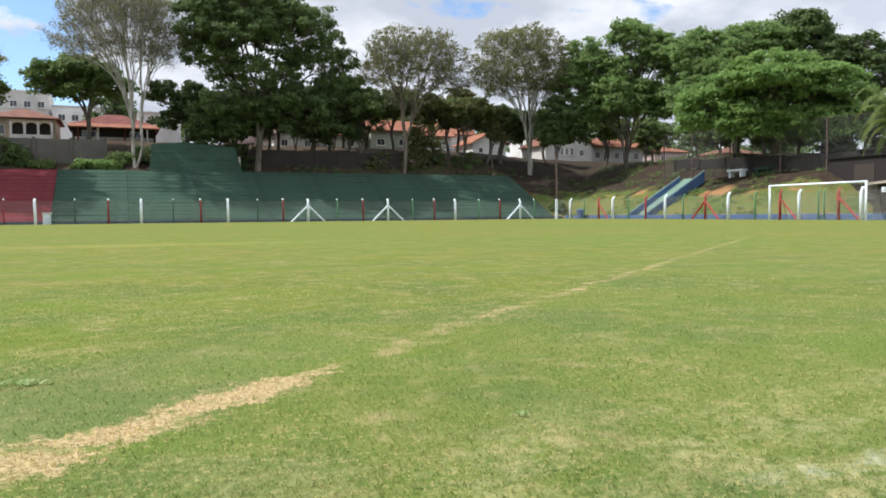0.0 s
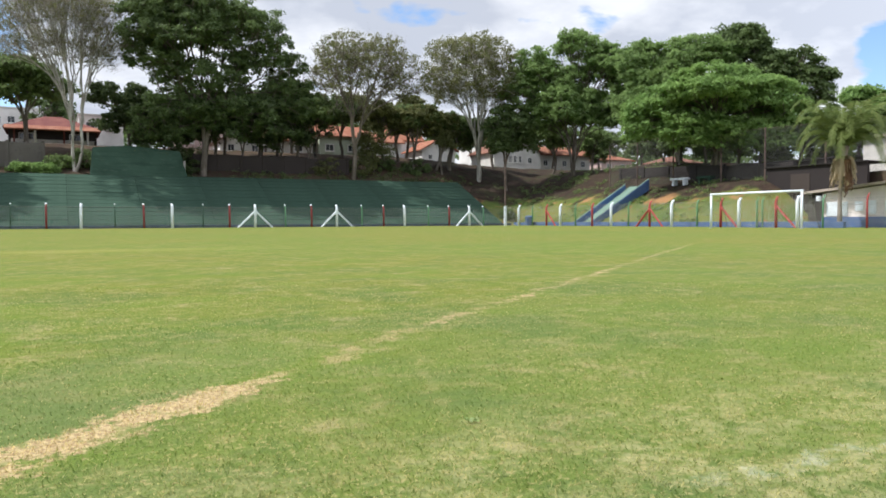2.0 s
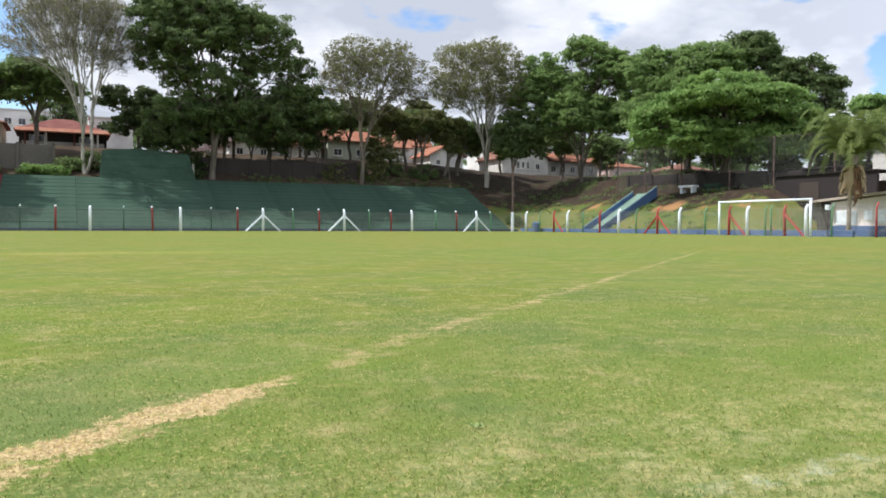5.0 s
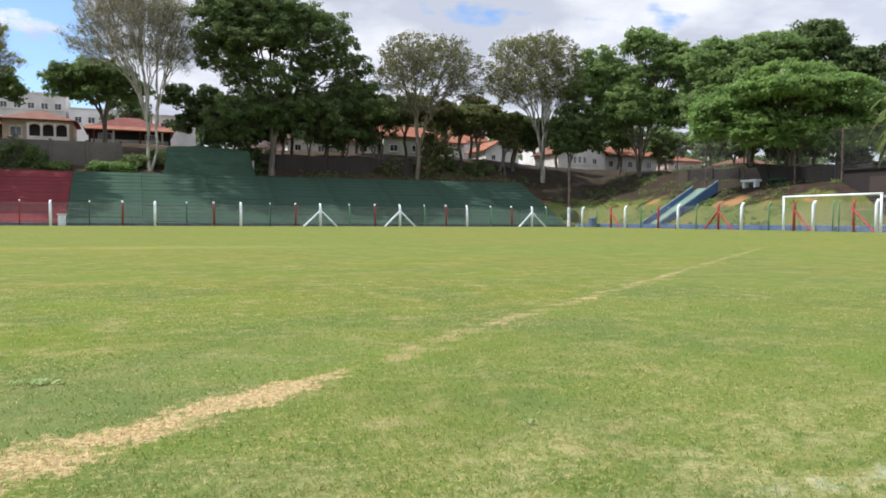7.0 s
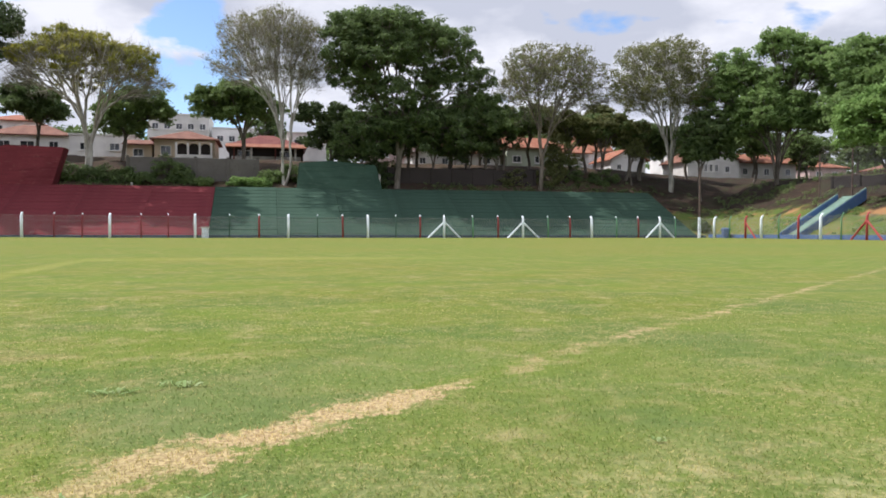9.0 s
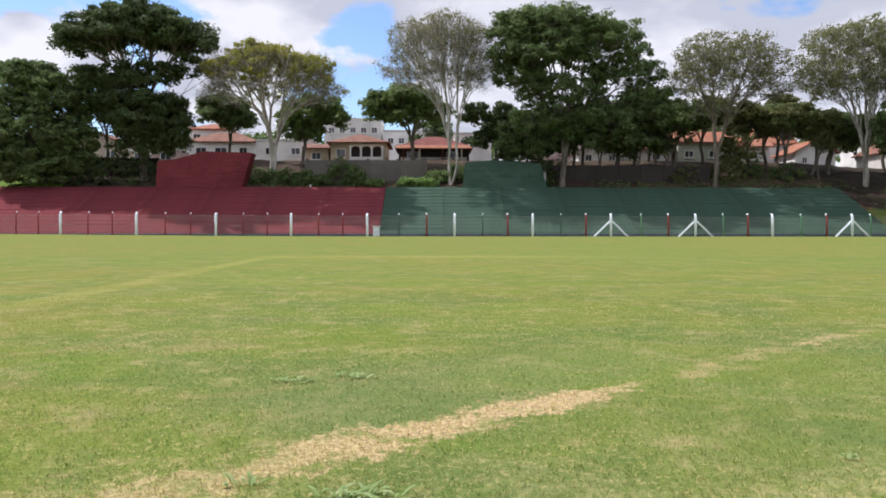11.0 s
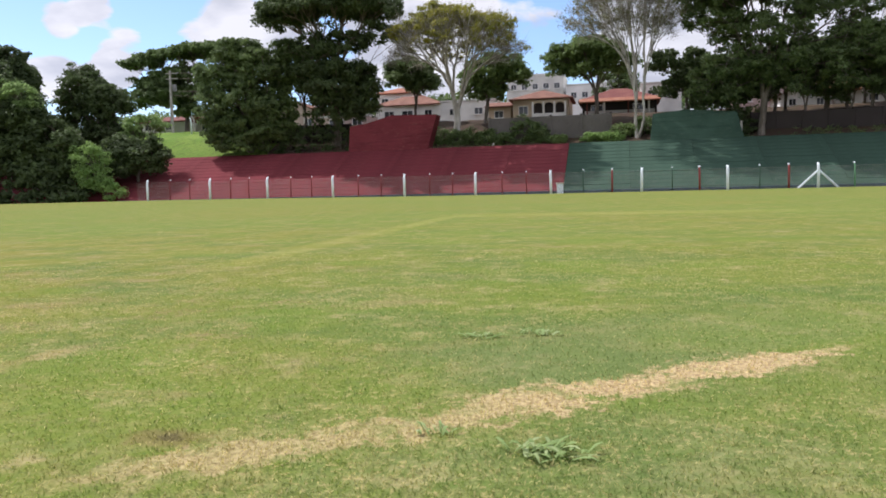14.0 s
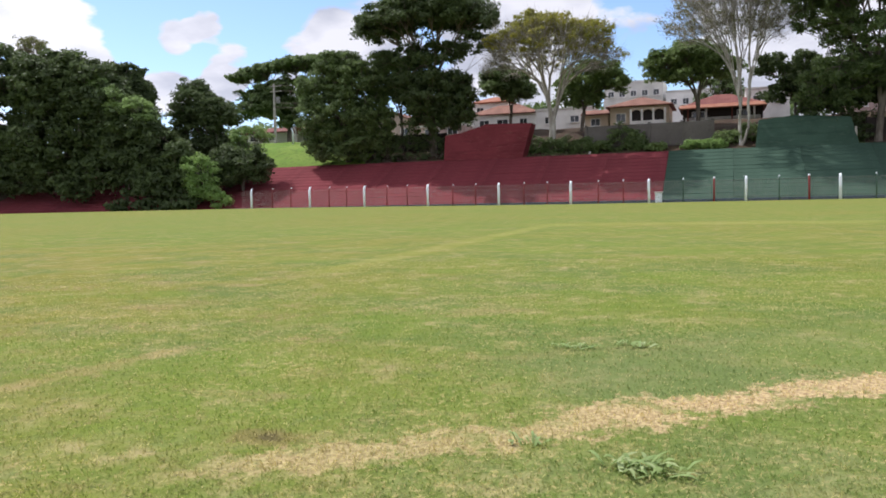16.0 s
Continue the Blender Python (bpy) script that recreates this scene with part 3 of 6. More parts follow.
def build_ground():
    xs = np.unique(np.concatenate([np.arange(-1200, -200, 100), np.arange(-200, -100, 10), np.arange(-100, 46, 2.0), np.arange(46, 62, 0.8), np.arange(62, 120, 3), np.arange(120, 200, 10), np.arange(200, 1201, 100)]))
    ys = np.unique(np.concatenate([np.arange(-1200, -100, 100), np.arange(-100, 0, 10), np.arange(0, 76, 2.0), np.arange(76, 112, 0.8), np.arange(112, 200, 6), np.arange(200, 1401, 100)]))
    X, Y = np.meshgrid(xs, ys)
    Z = ground_z(X, Y)
    rough = np.array([[noise.noise((x * 0.35, y * 0.35, 0.0)) + 0.5 * noise.noise((x * 0.9, y * 0.9, 3.0)) for x in xs] for y in ys])
    Z = Z + rough * 0.22 * step(0.3, 2.0, Z)
    Z = Z - 0.7 * step(76.8, 77.6, Y) * (1 - step(88.4, 89.2, Y)) * (X < 46) * (X > -100)  # under the terraces
    V = np.stack([X, Y, Z], -1).reshape(-1, 3)
    nx, ny = len(xs), len(ys)
    i, j = np.meshgrid(np.arange(nx - 1), np.arange(ny - 1))
    a = (j * nx + i).ravel()
    F = np.stack([a, a + 1, a + nx + 1, a + nx], 1)
    ob = raw("ground", V, F, TURF)
    for m in (SOIL, HILL, MEADOW):
        ob.data.materials.append(m)
    cx, cy = V[F].mean(1)[:, 0], V[F].mean(1)[:, 1]
    idx = np.zeros(len(F), np.int32)
    idx[(cy > 76.6)] = 1
    idx[(cx > 49.0) & (cy > 38)] = 2
    cz = V[F].mean(1)[:, 2]
    idx[(cx > 47.8) & (cy > 76.6)] = 2
    idx[(cx > 48.6) & (cy > 47)] = 2
    idx[(cx > 49.5) & (cy > 10) & (cy < 41) & (cz > 0.3)] = 1
    idx[(cx > 49.0) & (cy >= 41) & (cy < 48)] = 2
    idx[(cx < -44) & (cy > 88.5)] = 3
    idx[cy > 150] = 3
    ob.data.polygons.foreach_set("material_index", idx)
    ob.data.shade_smooth()
    return tagged(ob, "mown green football pitch with yellowed worn turf and earth banks", "ground", kind="structure")


build_ground()


# ---- terraces ----
RISE, RUN, STEPS, FOOT = 0.405, 0.86, 14, 77.05


def terrace(name, label, x0, x1, mat):
    t = thing(name, label, "bleacher", "terraces along the pitch", ((x0 + x1) / 2, FOOT, 0))
    for k in range(STEPS):
        top = 0.45 + RISE * k
        n = max(1, round((x1 - x0) / 6.6))
        w = (x1 - x0) / n
        bm = bmesh.new()
        h = w / 2 - 0.01
        prism(bm, [(-h, 0, -0.6), (-h, 0, 0.02), (-h, 0.03, 0.035), (-h, RUN, RISE), (-h, RUN + 0.3, RISE), (-h, RUN + 0.3, -0.6)], (2 * h, 0, 0))
        first = part("step", bm, mat, t)
        for i in range(n):
            ob = first if i == 0 else new("step", first.data)
            ob.parent = t
            ob.location = (x0 + w * (i + 0.5) - t.location.x, RUN * k + random.uniform(-0.015, 0.015), top - RISE + random.uniform(-0.012, 0.012))
    return t


terrace("red_terrace", "long stepped concrete terrace in worn dark red paint", -98.0, -5.62, RED)
terrace("green_terrace", "long stepped concrete terrace in worn dark green paint", -5.60, 47.6, GREEN)


def upper_block(name, label, front, depth, lean, mat, cat):
    """A sloping painted concrete face above the terrace; front: x, z of its outline."""
    x0 = sum(p[0] for p in front) / len(front)
    t = thing(name, label, cat, "", (x0, 88.9, 5.8))
    bm = bmesh.new()
    zb = min(p[1] for p in front)
    prism(bm, [(x - x0, (z - zb) * lean, z - 5.8) for x, z in front], (0, depth, 0))
    bmesh.ops.bevel(bm, geom=bm.edges[:], offset=0.05, segments=2, affect="EDGES")
    part("face", bm, mat, t)
    return t


upper_block("raised_block", "dark red painted concrete block rising above the red terrace", [(-32.4, 5.6), (-32.3, 8.75), (-30.2, 9.0), (-27.0, 9.9), (-21.3, 9.75), (-22.4, 5.6)], 2.2, 0.12, RED, "concrete block")
upper_block("raised_block", "dark green painted sloping concrete face above the green terrace", [(3.4, 5.6), (3.75, 8.75), (7.3, 9.05), (12.7, 8.6), (13.3, 5.6)], 2.0, 0.45, GREEN, "concrete block")

# grey retaining wall behind the red terrace, of cast panels between piers
gw = thing("retaining_wall", "weathered grey plastered retaining wall with piers behind the terrace", "wall", "", (-11, 92.6, 6))
px = [-15.4, -11.7, -8.0, -4.4, -1.0]
for a, b in zip(px, px[1:]):
    bm = bmesh.new()
    box(bm, ((a + b) / 2 + 11, 0, 1.1), (b - a - 0.1, 0.25, 4.2), 0, 0.02)
    part("panel", bm, GREY, gw)
for a in px:
    bm = bmesh.new()
    box(bm, (a + 11, -0.08, 1.15), (0.32, 0.4, 4.4), 0, 0.03)
    part("pier", bm, GREY, gw)

# low kerbs at the foot of the banks
bm = bmesh.new()
box(bm, (-4.0, 76.45, 0.05), (104.0, 0.3, 0.56), 0, 0.03)
KERB = paint("kerb_paint", (0.075, 0.10, 0.145), (0.12, 0.13, 0.13), 0.6)
tagged(part("kerb", bm, KERB), "low dark blue-grey painted concrete kerb below the terrace", "kerb", kind="structure")
bm = bmesh.new()
box(bm, (48.7, 55.5, 0.12), (0.3, 42.5, 0.62), 0, 0.03)
tagged(part("low_wall", bm, BLUE), "low blue painted concrete wall behind the goal", "low wall", kind="structure")


# ---- fence ----
def fence_post(mat, label, width, height, brace=(), bend=0.22, name="fence_post"):
    """A concrete post with a top bent outwards (local +y); brace: sides, along local x, that have a strut."""
    t = thing(name, label, "fence post", "fence posts round the pitch")
    bm = bmesh.new()
    w = width / 2 * 1.1
    prof = [(0, -0.15), (0, height - 0.42), (bend * 0.35, height - 0.2), (bend, height)]
    rings = []
    for k, (o, z) in enumerate(prof):
        q = w * (1.0 if k < 2 else 0.85)
        rings.append([bm.verts.new((math.cos(a * math.tau / 8 + 0.39) * q, o + math.sin(a * math.tau / 8 + 0.39) * q, z)) for a in range(8)])
    for A, B in zip(rings, rings[1:]):
        for k in range(8):
            bm.faces.new((A[k], A[(k + 1) % 8], B[(k + 1) % 8], B[k]))
    bm.faces.new(rings[0][::-1])
    bm.faces.new(rings[-1])
    part("shaft", bm, mat, t, smooth=True)
    if height < 2.3:
        bm = bmesh.new()
        tube(bm, [(0, bend * 0.72, height - 0.1), (0, bend * 1.08, height + 0.035)], w * 1.02, 8)
        part("cap", bm, POSTW, t, "pale worn tip")
    for s in brace:
        bm = bmesh.new()
        tube(bm, [(s * 0.05, 0, height - 0.72), (s * 1.78, -0.05, -0.1)], width * 0.42, 6)
        part("strut", bm, mat, t)
    return t


PAINTS = {"s": (POSTRF, "faded red painted concrete fence post with a bent top", 0.17), "p": (POSTR, "thin red painted concrete fence post with a bent top", 0.11), "w": (POSTW, "white painted concrete fence post with a bent top", 0.235), "r": (POSTR, "red painted concrete fence post with a bent top", 0.19), "g": (POSTG, "green painted concrete fence post with a bent top", 0.11), "d": (POSTGD, "dark green painted concrete fence post with a pale tip", 0.085), "q": (POSTRD, "dull red painted concrete fence post with a pale tip", 0.095)}
made = {}


def put_post(col, x, y, rz, height, brace=()):
    key = (col, height, brace)
    m = Matrix.Translation((x, y, float(ground_z(x, y)))) @ Matrix.Rotation(radians(rz + random.uniform(-1, 1)), 4, "Z") @ Matrix.Rotation(radians(random.uniform(-0.7, 0.7)), 4, "Y")
    if key not in made:
        mat, label, w = PAINTS[col]
        if brace:
            label = label.replace(" with a bent top", " with slanting struts")
        made[key] = fence_post(mat, label, w, height, brace)
        made[key].matrix_world = m
        return made[key]
    return copy_thing(made[key], m)


FY, FX = 75.75, 47.0
white_x = [-51.6, -43.85, -37.0, -29.5, -21.65, -14.2, -6.62, 2.06, 9.87, 17.7, 26.2, 33.95, 42.0]
for k, x in enumerate(white_x):
    put_post("w", x, FY, 0, 2.3, (-1, 1) if k in (9, 10, 12) else ())
    nx = white_x[k + 1] if k + 1 < len(white_x) else 47.2
    put_post("q" if x < -7 else "d" if x < 17 else "g", x + (nx - x) * 0.36, FY, 0, 2.25)
    if k + 1 < len(white_x):
        put_post("q" if x < -7 else "s", x + (nx - x) * 0.68, FY, 0, 2.25)
right_posts = [("w", 73.2, ()), ("g", 70.4, ()), ("r", 67.7, (1,)), ("w", 65.2, ()), ("g", 62.6, ()), ("r", 59.9, ()), ("w", 57.05, ()), ("g", 54.6, ()), ("r", 51.8, (-1, 1)), ("w", 49.1, ()), ("g", 46.2, ()), ("r", 43.7, (1,)), ("w", 41.9, ()), ("g", 40.2, ()), ("g", 39.7, ()), ("r", 38.5, (1,)), ("w", 36.7, ()), ("g", 34.7, ()), ("p", 31.5, ()), ("w", 28.6, ())]
for c, y, br in right_posts:
    put_post(c, FX, y, -90, 2.3, br)

put_post("w", -62.2, 103.0, 90, 2.3)

# wires and mesh of the fence
mesh_fence = thing("wire_fence", "thin galvanised chain-link fence strung between the posts", "fence", "", (0, FY, 0))
for z in (0.45, 1.0, 1.55, 2.0):
    for a, b in (((-53.0, 0.06), (47.0, 0.06)), ((47.05, 0.0), (47.05, -47.2))):
        bm = bmesh.new()
        tube(bm, [(a[0], a[1], z + float(ground_z(a[0], FY + a[1]))), ((a[0] + b[0]) / 2, (a[1] + b[1]) / 2, z + 0.04), (b[0], b[1], z)], 0.007, 5)
        part("wire", bm, STEEL, mesh_fence)
for pts in (((-53.0, 0.08), (47.0, 0.08)), ((47.08, 0.0), (47.08, -47.2))):
    (xa, ya), (xb, yb) = pts
    bm = bmesh.new()
    vs = [bm.verts.new(p) for p in ((xa, ya, 0.1), (xb, yb, 0.05), (xb, yb, 2.0), (xa, ya, 2.2))]
    bm.faces.new(vs)
    part("mesh_sheet", bm, CHAIN, mesh_fence)

# corner mast with a white foot
mast = thing("corner_mast", "tall thin brown steel mast with a white painted foot", "pole", "", (46.95, 76.0, 0))
bm = bmesh.new()
tube(bm, [(0, 0, 2.3), (0, 0, 7.6)], [0.11, 0.085], 10)
part("shaft", bm, RUST, mast)
bm = bmesh.new()
tube(bm, [(0, 0, -0.2), (0, 0, 2.32)], [0.19, 0.17], 10)
part("foot", bm, POSTW, mast)
bm = bmesh.new()
box(bm, (0, 0, 7.68), (0.5, 0.16, 0.16), 0, 0.02)
part("cap", bm, RUST, mast)

# white box with a lid by the terraces
bin_ = thing("concrete_box", "small white painted concrete box with a flat lid", "box", "", (-5.75, 76.15, 0.05))
bm = bmesh.new()
box(bm, (0, 0, 0.45), (0.62, 0.5, 0.95), 0, 0.03)
part("body", bm, POSTW, bin_)
bm = bmesh.new()
box(bm, (0, 0, 0.99), (0.8, 0.62, 0.14), 0, 0.03)
part("lid", bm, STONEW, bin_)

# ---- goal ----
goal = thing("football_goal", "white painted football goal with a thin sagging net", "goal", "", (42.7, 36.82, 0))
for s in (-1, 1):
    bm = bmesh.new()
    tube(bm, [(0, s * 3.78, -0.2), (0, s * 3.78, 2.44)], 0.075, 14)
    part("goalpost", bm, POSTW, goal, smooth=True)
bm = bmesh.new()
tube(bm, [(0, -3.85, 2.44), (0, 3.85, 2.44)], 0.075, 14)
part("crossbar", bm, POSTW, goal, smooth=True)
bm = bmesh.new()
ys = [-3.72 + 0.62 * k for k in range(13)]
cols = [[bm.verts.new((d, y, z + (0.1 * math.sin((y + 3.72) * 1.7) if 0 < d < 1.6 else 0))) for d, z in ((0.05, 2.40), (0.9, 2.22), (1.25, 1.6), (1.5, 0.8), (1.7, 0.02))] for y in ys]
for A, B in zip(cols, cols[1:]):
    for k in range(4):
        bm.faces.new((A[k], A[k + 1], B[k + 1], B[k]))
part("net", bm, GOALNET, goal, "thin pale goal net")
for s in (-1, 1):
    bm = bmesh.new()
    tube(bm, [(0.03, s * 3.78, 2.40), (0.9, s * 3.74, 2.26), (1.7, s * 3.78, 0.0)], 0.02, 6)
    part("net_stay", bm, STEEL, goal)

# ---- stairs up the bank behind the goal ----
stairs = thing("stairway", "concrete stairway with blue parapets climbing the grass bank", "stairs", "", (49.6, 64.1, 0))
n = 24
for k in range(n):
    bm = bmesh.new()
    box(bm, (0.29 * k + 0.2, 0, 0.178 * (k + 1) / 2 - 0.1), (0.42, 2.5, 0.178 * (k + 1) + 0.2), 0, 0.01)
    part("step", bm, STAIRG, stairs)
for s in (-1, 1):
    bm = bmesh.new()
    yy = s * 1.42
    e = 6.3 if s > 0 else 7.1
    prism(bm, [(-0.25, yy - 0.13, -0.4), (e, yy - 0.13, 3.85), (e, yy - 0.13, 4.02 * e / 6.6 + 0.62), (-0.25, yy - 0.13, 0.62)], (0, 0.26, 0))
    bmesh.ops.bevel(bm, geom=bm.edges[:], offset=0.03, segments=2, affect="EDGES")
    part("parapet", bm, BLUE, stairs)
for s in (-1, 1):
    bm = bmesh.new()
    e = 6.3 if s > 0 else 7.1
    tube(bm, [(-0.2, s * 1.42, 0.70), (e, s * 1.42, 4.02 * e / 6.6 + 0.68)], 0.06, 8)
    part("coping", bm, STAIRG, stairs)

# ---- safety net behind the goal ----
snet = thing("safety_net", "tall dark safety netting on thin brown poles behind the goal", "net", "", (58.5, 52, 4.2))
npts = [(58.3, 71.0, 9.2), (58.5, 66.5, 9.4), (58.4, 60.8, 9.6), (58.6, 54.5, 9.3), (58.5, 49.2, 9.1), (58.5, 43.0, 8.9), (58.6, 36.0, 8.6), (58.5, 28.0, 8.5)]
for x, y, z in npts:
    bm = bmesh.new()
    tube(bm, [(x - 58.5, y - 52, -0.4), (x - 58.5, y - 52, z - 4.2)], [0.085, 0.06], 8)
    part("pole", bm, RUST, snet)
bm = bmesh.new()
prev = None
for x, y, z in npts:
    cur = [bm.verts.new((x - 58.5, y - 52, h)) for h in (0.2, (z - 4.2) * 0.5, z - 4.3)]
    if prev:
        for k in (0, 1):
            bm.faces.new((prev[k], prev[k + 1], cur[k + 1], cur[k]))
    prev = cur
part("netting", bm, NET, snet)
bm = bmesh.new()
tube(bm, [(x - 58.5, y - 52, z - 4.3) for x, y, z in npts], 0.018, 5)
part("top_cable", bm, RUST, snet)


# ---- buildings ----
def window(parent, x, y, z, w, h, frame_mat=WHITEWALL, bars=1):
    """A window set in a wall that faces -y: frame, sill and dark pane."""
    bm = bmesh.new()
    for dx in (-1, 1):
        box(bm, (x + dx * w / 2, y - 0.03, z), (0.09, 0.14, h + 0.09), 0, 0.01)
    for dz in (-1, 1):
        box(bm, (x, y - 0.03, z + dz * h / 2), (w - 0.092, 0.13, 0.09), 0, 0.01)
    for k in range(bars):
        box(bm, (x - w / 2 + w * (k + 1) / (bars + 1), y - 0.02, z), (0.05, 0.08, h - 0.092))
    fr = part("window", bm, frame_mat, parent)
    bm = bmesh.new()
    box(bm, (x, y + 0.005, z), (w - 0.1, 0.03, h - 0.1))
    part("pane", bm, GLASS, fr)
    bm = bmesh.new()
    box(bm, (x, y - 0.09, z - h / 2 - 0.09), (w + 0.25, 0.24, 0.08), 0, 0.01)
    part("sill", bm, frame_mat, fr)


def house(label, x0, x1, y, depth, z0, h, roof, rh, wall, tile, wins=(), over=0.55, turn=0.0, cat="house", chimney=None):
    """A house whose front faces the pitch; wins: x, z, width, height of its windows, from the front's left foot."""
    cx = (x0 + x1) / 2
    w = x1 - x0
    t = thing("house", label, cat, "houses on the hill", (cx, y + depth / 2, z0))
    t.rotation_euler = (0, 0, radians(turn))
    bm = bmesh.new()
    hd = depth / 2
    if roof == "gable":
        prism(bm, [(-w / 2, -hd, -1.5), (w / 2, -hd, -1.5), (w / 2, -hd, h), (0, -hd, h + rh), (-w / 2, -hd, h)], (0, depth, 0))
    else:
        box(bm, (0, 0, h / 2 - 0.75), (w, depth, h + 1.5))
    part("wall", bm, wall, t)
    bm = bmesh.new()
    o, th = over, 0.16
    if roof == "gable":
        k = rh / (w / 2)
        for s in (-1, 1):
            prism(bm, [(0, -hd - o, h + rh + 0.02), (s * (w / 2 + o), -hd - o, h - k * o + 0.02), (s * (w / 2 + o), -hd - o, h - k * o + th + 0.02), (0, -hd - o, h + rh + th + 0.02)], (0, depth + 2 * o, 0))
    elif roof == "hip":
        r = max(w / 2 - hd, 0.3) if w > depth else 0.3
        E = [(-w / 2 - o, -hd - o, h), (w / 2 + o, -hd - o, h), (w / 2 + o, hd + o, h), (-w / 2 - o, hd + o, h)]
        L = [bm.verts.new(e) for e in E]
        U = [bm.verts.new((a, b, c + th)) for a, b, c in E]
        R = [bm.verts.new((-r, 0, h + rh)), bm.verts.new((r, 0, h + rh))]
        bm.faces.new(L[::-1])
        for k in range(4):
            bm.faces.new((L[k], L[(k + 1) % 4], U[(k + 1) % 4], U[k]))
        bm.faces.new((U[0], U[1], R[1], R[0]))
        bm.faces.new((U[1], U[2], R[1]))
        bm.faces.new((U[2], U[3], R[0], R[1]))
        bm.faces.new((U[3], U[0], R[0]))
    elif roof == "eaves":  # ridge along the front
        for s in (-1, 1):
            prism(bm, [(-w / 2 - o, 0, h + rh), (-w / 2 - o, s * (hd + o), h), (-w / 2 - o, s * (hd + o), h + th), (-w / 2 - o, 0, h + rh + th)], (w + 2 * o, 0, 0))
        prism(bm, [(-w / 2 + 0.02, -hd, h - 0.01), (-w / 2 + 0.02, hd, h - 0.01), (-w / 2 + 0.02, 0, h + rh - 0.05)], (w - 0.04, 0, 0))
    else:
        box(bm, (0, 0, h + 0.16), (w + 0.2, depth + 0.2, 0.3), 0, 0.02)
    part("roof", bm, tile, t)
    for x, z, ww, hh in wins:
        window(t, x - w / 2, -hd, z, ww, hh)
    return t


cream = house("cream house with an arched porch and a hipped clay roof", -14.9, -6.9, 110, 8, 9.9, 3.35, "hip", 1.75, CREAM, TILEB, [(1.5, 1.9, 1.3, 1.2)])
house("low cream side wing with a tiled roof", -18.6, -15.3, 111, 6, 9.9, 2.6, "eaves", 0.9, CREAM, TILEB, [(1.5, 1.6, 1.3, 1.0)])
# shed house: shade-darkened brown walls for its open front
carport = house("open shed house with a dark red tiled roof", -5.0, 5.0, 108.5, 8, 9.9, 2.5, "hip", 2.1, SHADEDWALL, TILED, [(2.0, 1.4, 1.6, 1.1), (7.6, 1.4, 1.5, 1.1)])
house("white two-storey house with a flat roof behind trees", 3.2, 9.0, 119, 8, 10.5, 5.2, "flat", 0, WHITEWALL, STONEW, [(1.5, 3.8, 1.1, 1.1), (4.2, 3.8, 1.1, 1.1)])
house("pale apartment block far up the hill", -21.5, -10.5, 150, 12, 13.5, 9.0, "flat", 0, STONEW, WHITEWALL, [(1.4 + 2.1 * i, 6.9 - 2.6 * j, 1.1, 1.1) for i in range(5) for j in range(2)])
house("white terraced block far up the hill", -9.8, -1.5, 148, 12, 13.5, 6.4, "flat", 0, WHITEWALL, STONEW, [(1.4 + 2.1 * i, 4.6, 1.1, 1.1) for i in range(4)])
house("white house with a hipped orange roof", -39.4, -33.0, 122, 8, 11.3, 5.4, "hip", 1.5, WHITEWALL, TILE, [(1.6, 4.3, 1.2, 0.9), (4.4, 4.3, 1.6, 0.9)])
house("white house with a wide tiled roof and a veranda", -37.8, -27.2, 117, 7, 10.8, 3.3, "hip", 1.9, WHITEWALL, TILEB, [(2.2, 2.0, 1.6, 1.1), (5.2, 2.0, 1.8, 1.1), (8.6, 2.0, 1.2, 1.1)])
house("plain white house with a flat roof", -27.0, -18.3, 116, 8, 10.6, 3.6, "flat", 0, WHITEWALL, STONEW, [(2.0, 2.1, 1.1, 1.0), (6.0, 2.1, 1.3, 1.0)])
house("pink house with a small gable roof", -54.6, -46.0, 115, 8, 10.6, 2.6, "gable", 2.1, PINK, TILEB, [(2.4, 1.5, 1.3, 1.0), (6.0, 1.5, 1.3, 1.0)])
house("pink garage with a flat white lintel", -45.6, -37.6, 113, 6, 10.5, 1.9, "flat", 0, PINK, WHITEWALL, [(2.6, 1.0, 2.4, 1.2), (6.0, 1.0, 1.6, 1.2)])
house("grey plastered house under dark trees", -73.5, -62.5, 122, 8, 11.0, 2.8, "eaves", 1.5, STONEW, TILEB, [(2.5, 1.6, 1.2, 1.0)])
house("pale house on the slope beside the utility pole", -81.5, -72.5, 118, 7, 11.0, 2.5, "eaves", 1.1, STONEW, TILED, [(2.0, 1.7, 1.2, 1.0), (6.0, 1.7, 1.4, 1.0)])
house("long shaded house with weathered roof tiles behind trees", 16.5, 31.0, 121, 9, 11.2, 4.0, "eaves", 2.0, PINK, TILEB, [(2 + 2.6 * i, 2.0, 1.2, 1.1) for i in range(5)])
house("white gabled house among trees", 20.9, 27.2, 110, 7, 10.2, 2.0, "gable", 1.35, WHITEWALL, TILEB, [(1.5, 1.0, 0.9, 0.9), (4.9, 1.0, 0.9, 0.9)])
house("low house with a tiled roof among trees", 28.0, 35.0, 112, 7, 10.3, 2.3, "eaves", 1.4, STONEW, TILE, [(1.5, 1.3, 1.2, 0.9), (4.8, 1.3, 1.2, 0.9)])
house("pale green house with a yellow awning", 35.9, 43.2, 111.5, 7, 10.3, 3.25, "eaves", 1.95, paint("pale_green_plaster", (0.42, 0.46, 0.36), (0.33, 0.35, 0.28), 0.4), TILE, [(1.6, 1.6, 1.3, 1.0), (5.2, 1.6, 1.3, 1.0)])
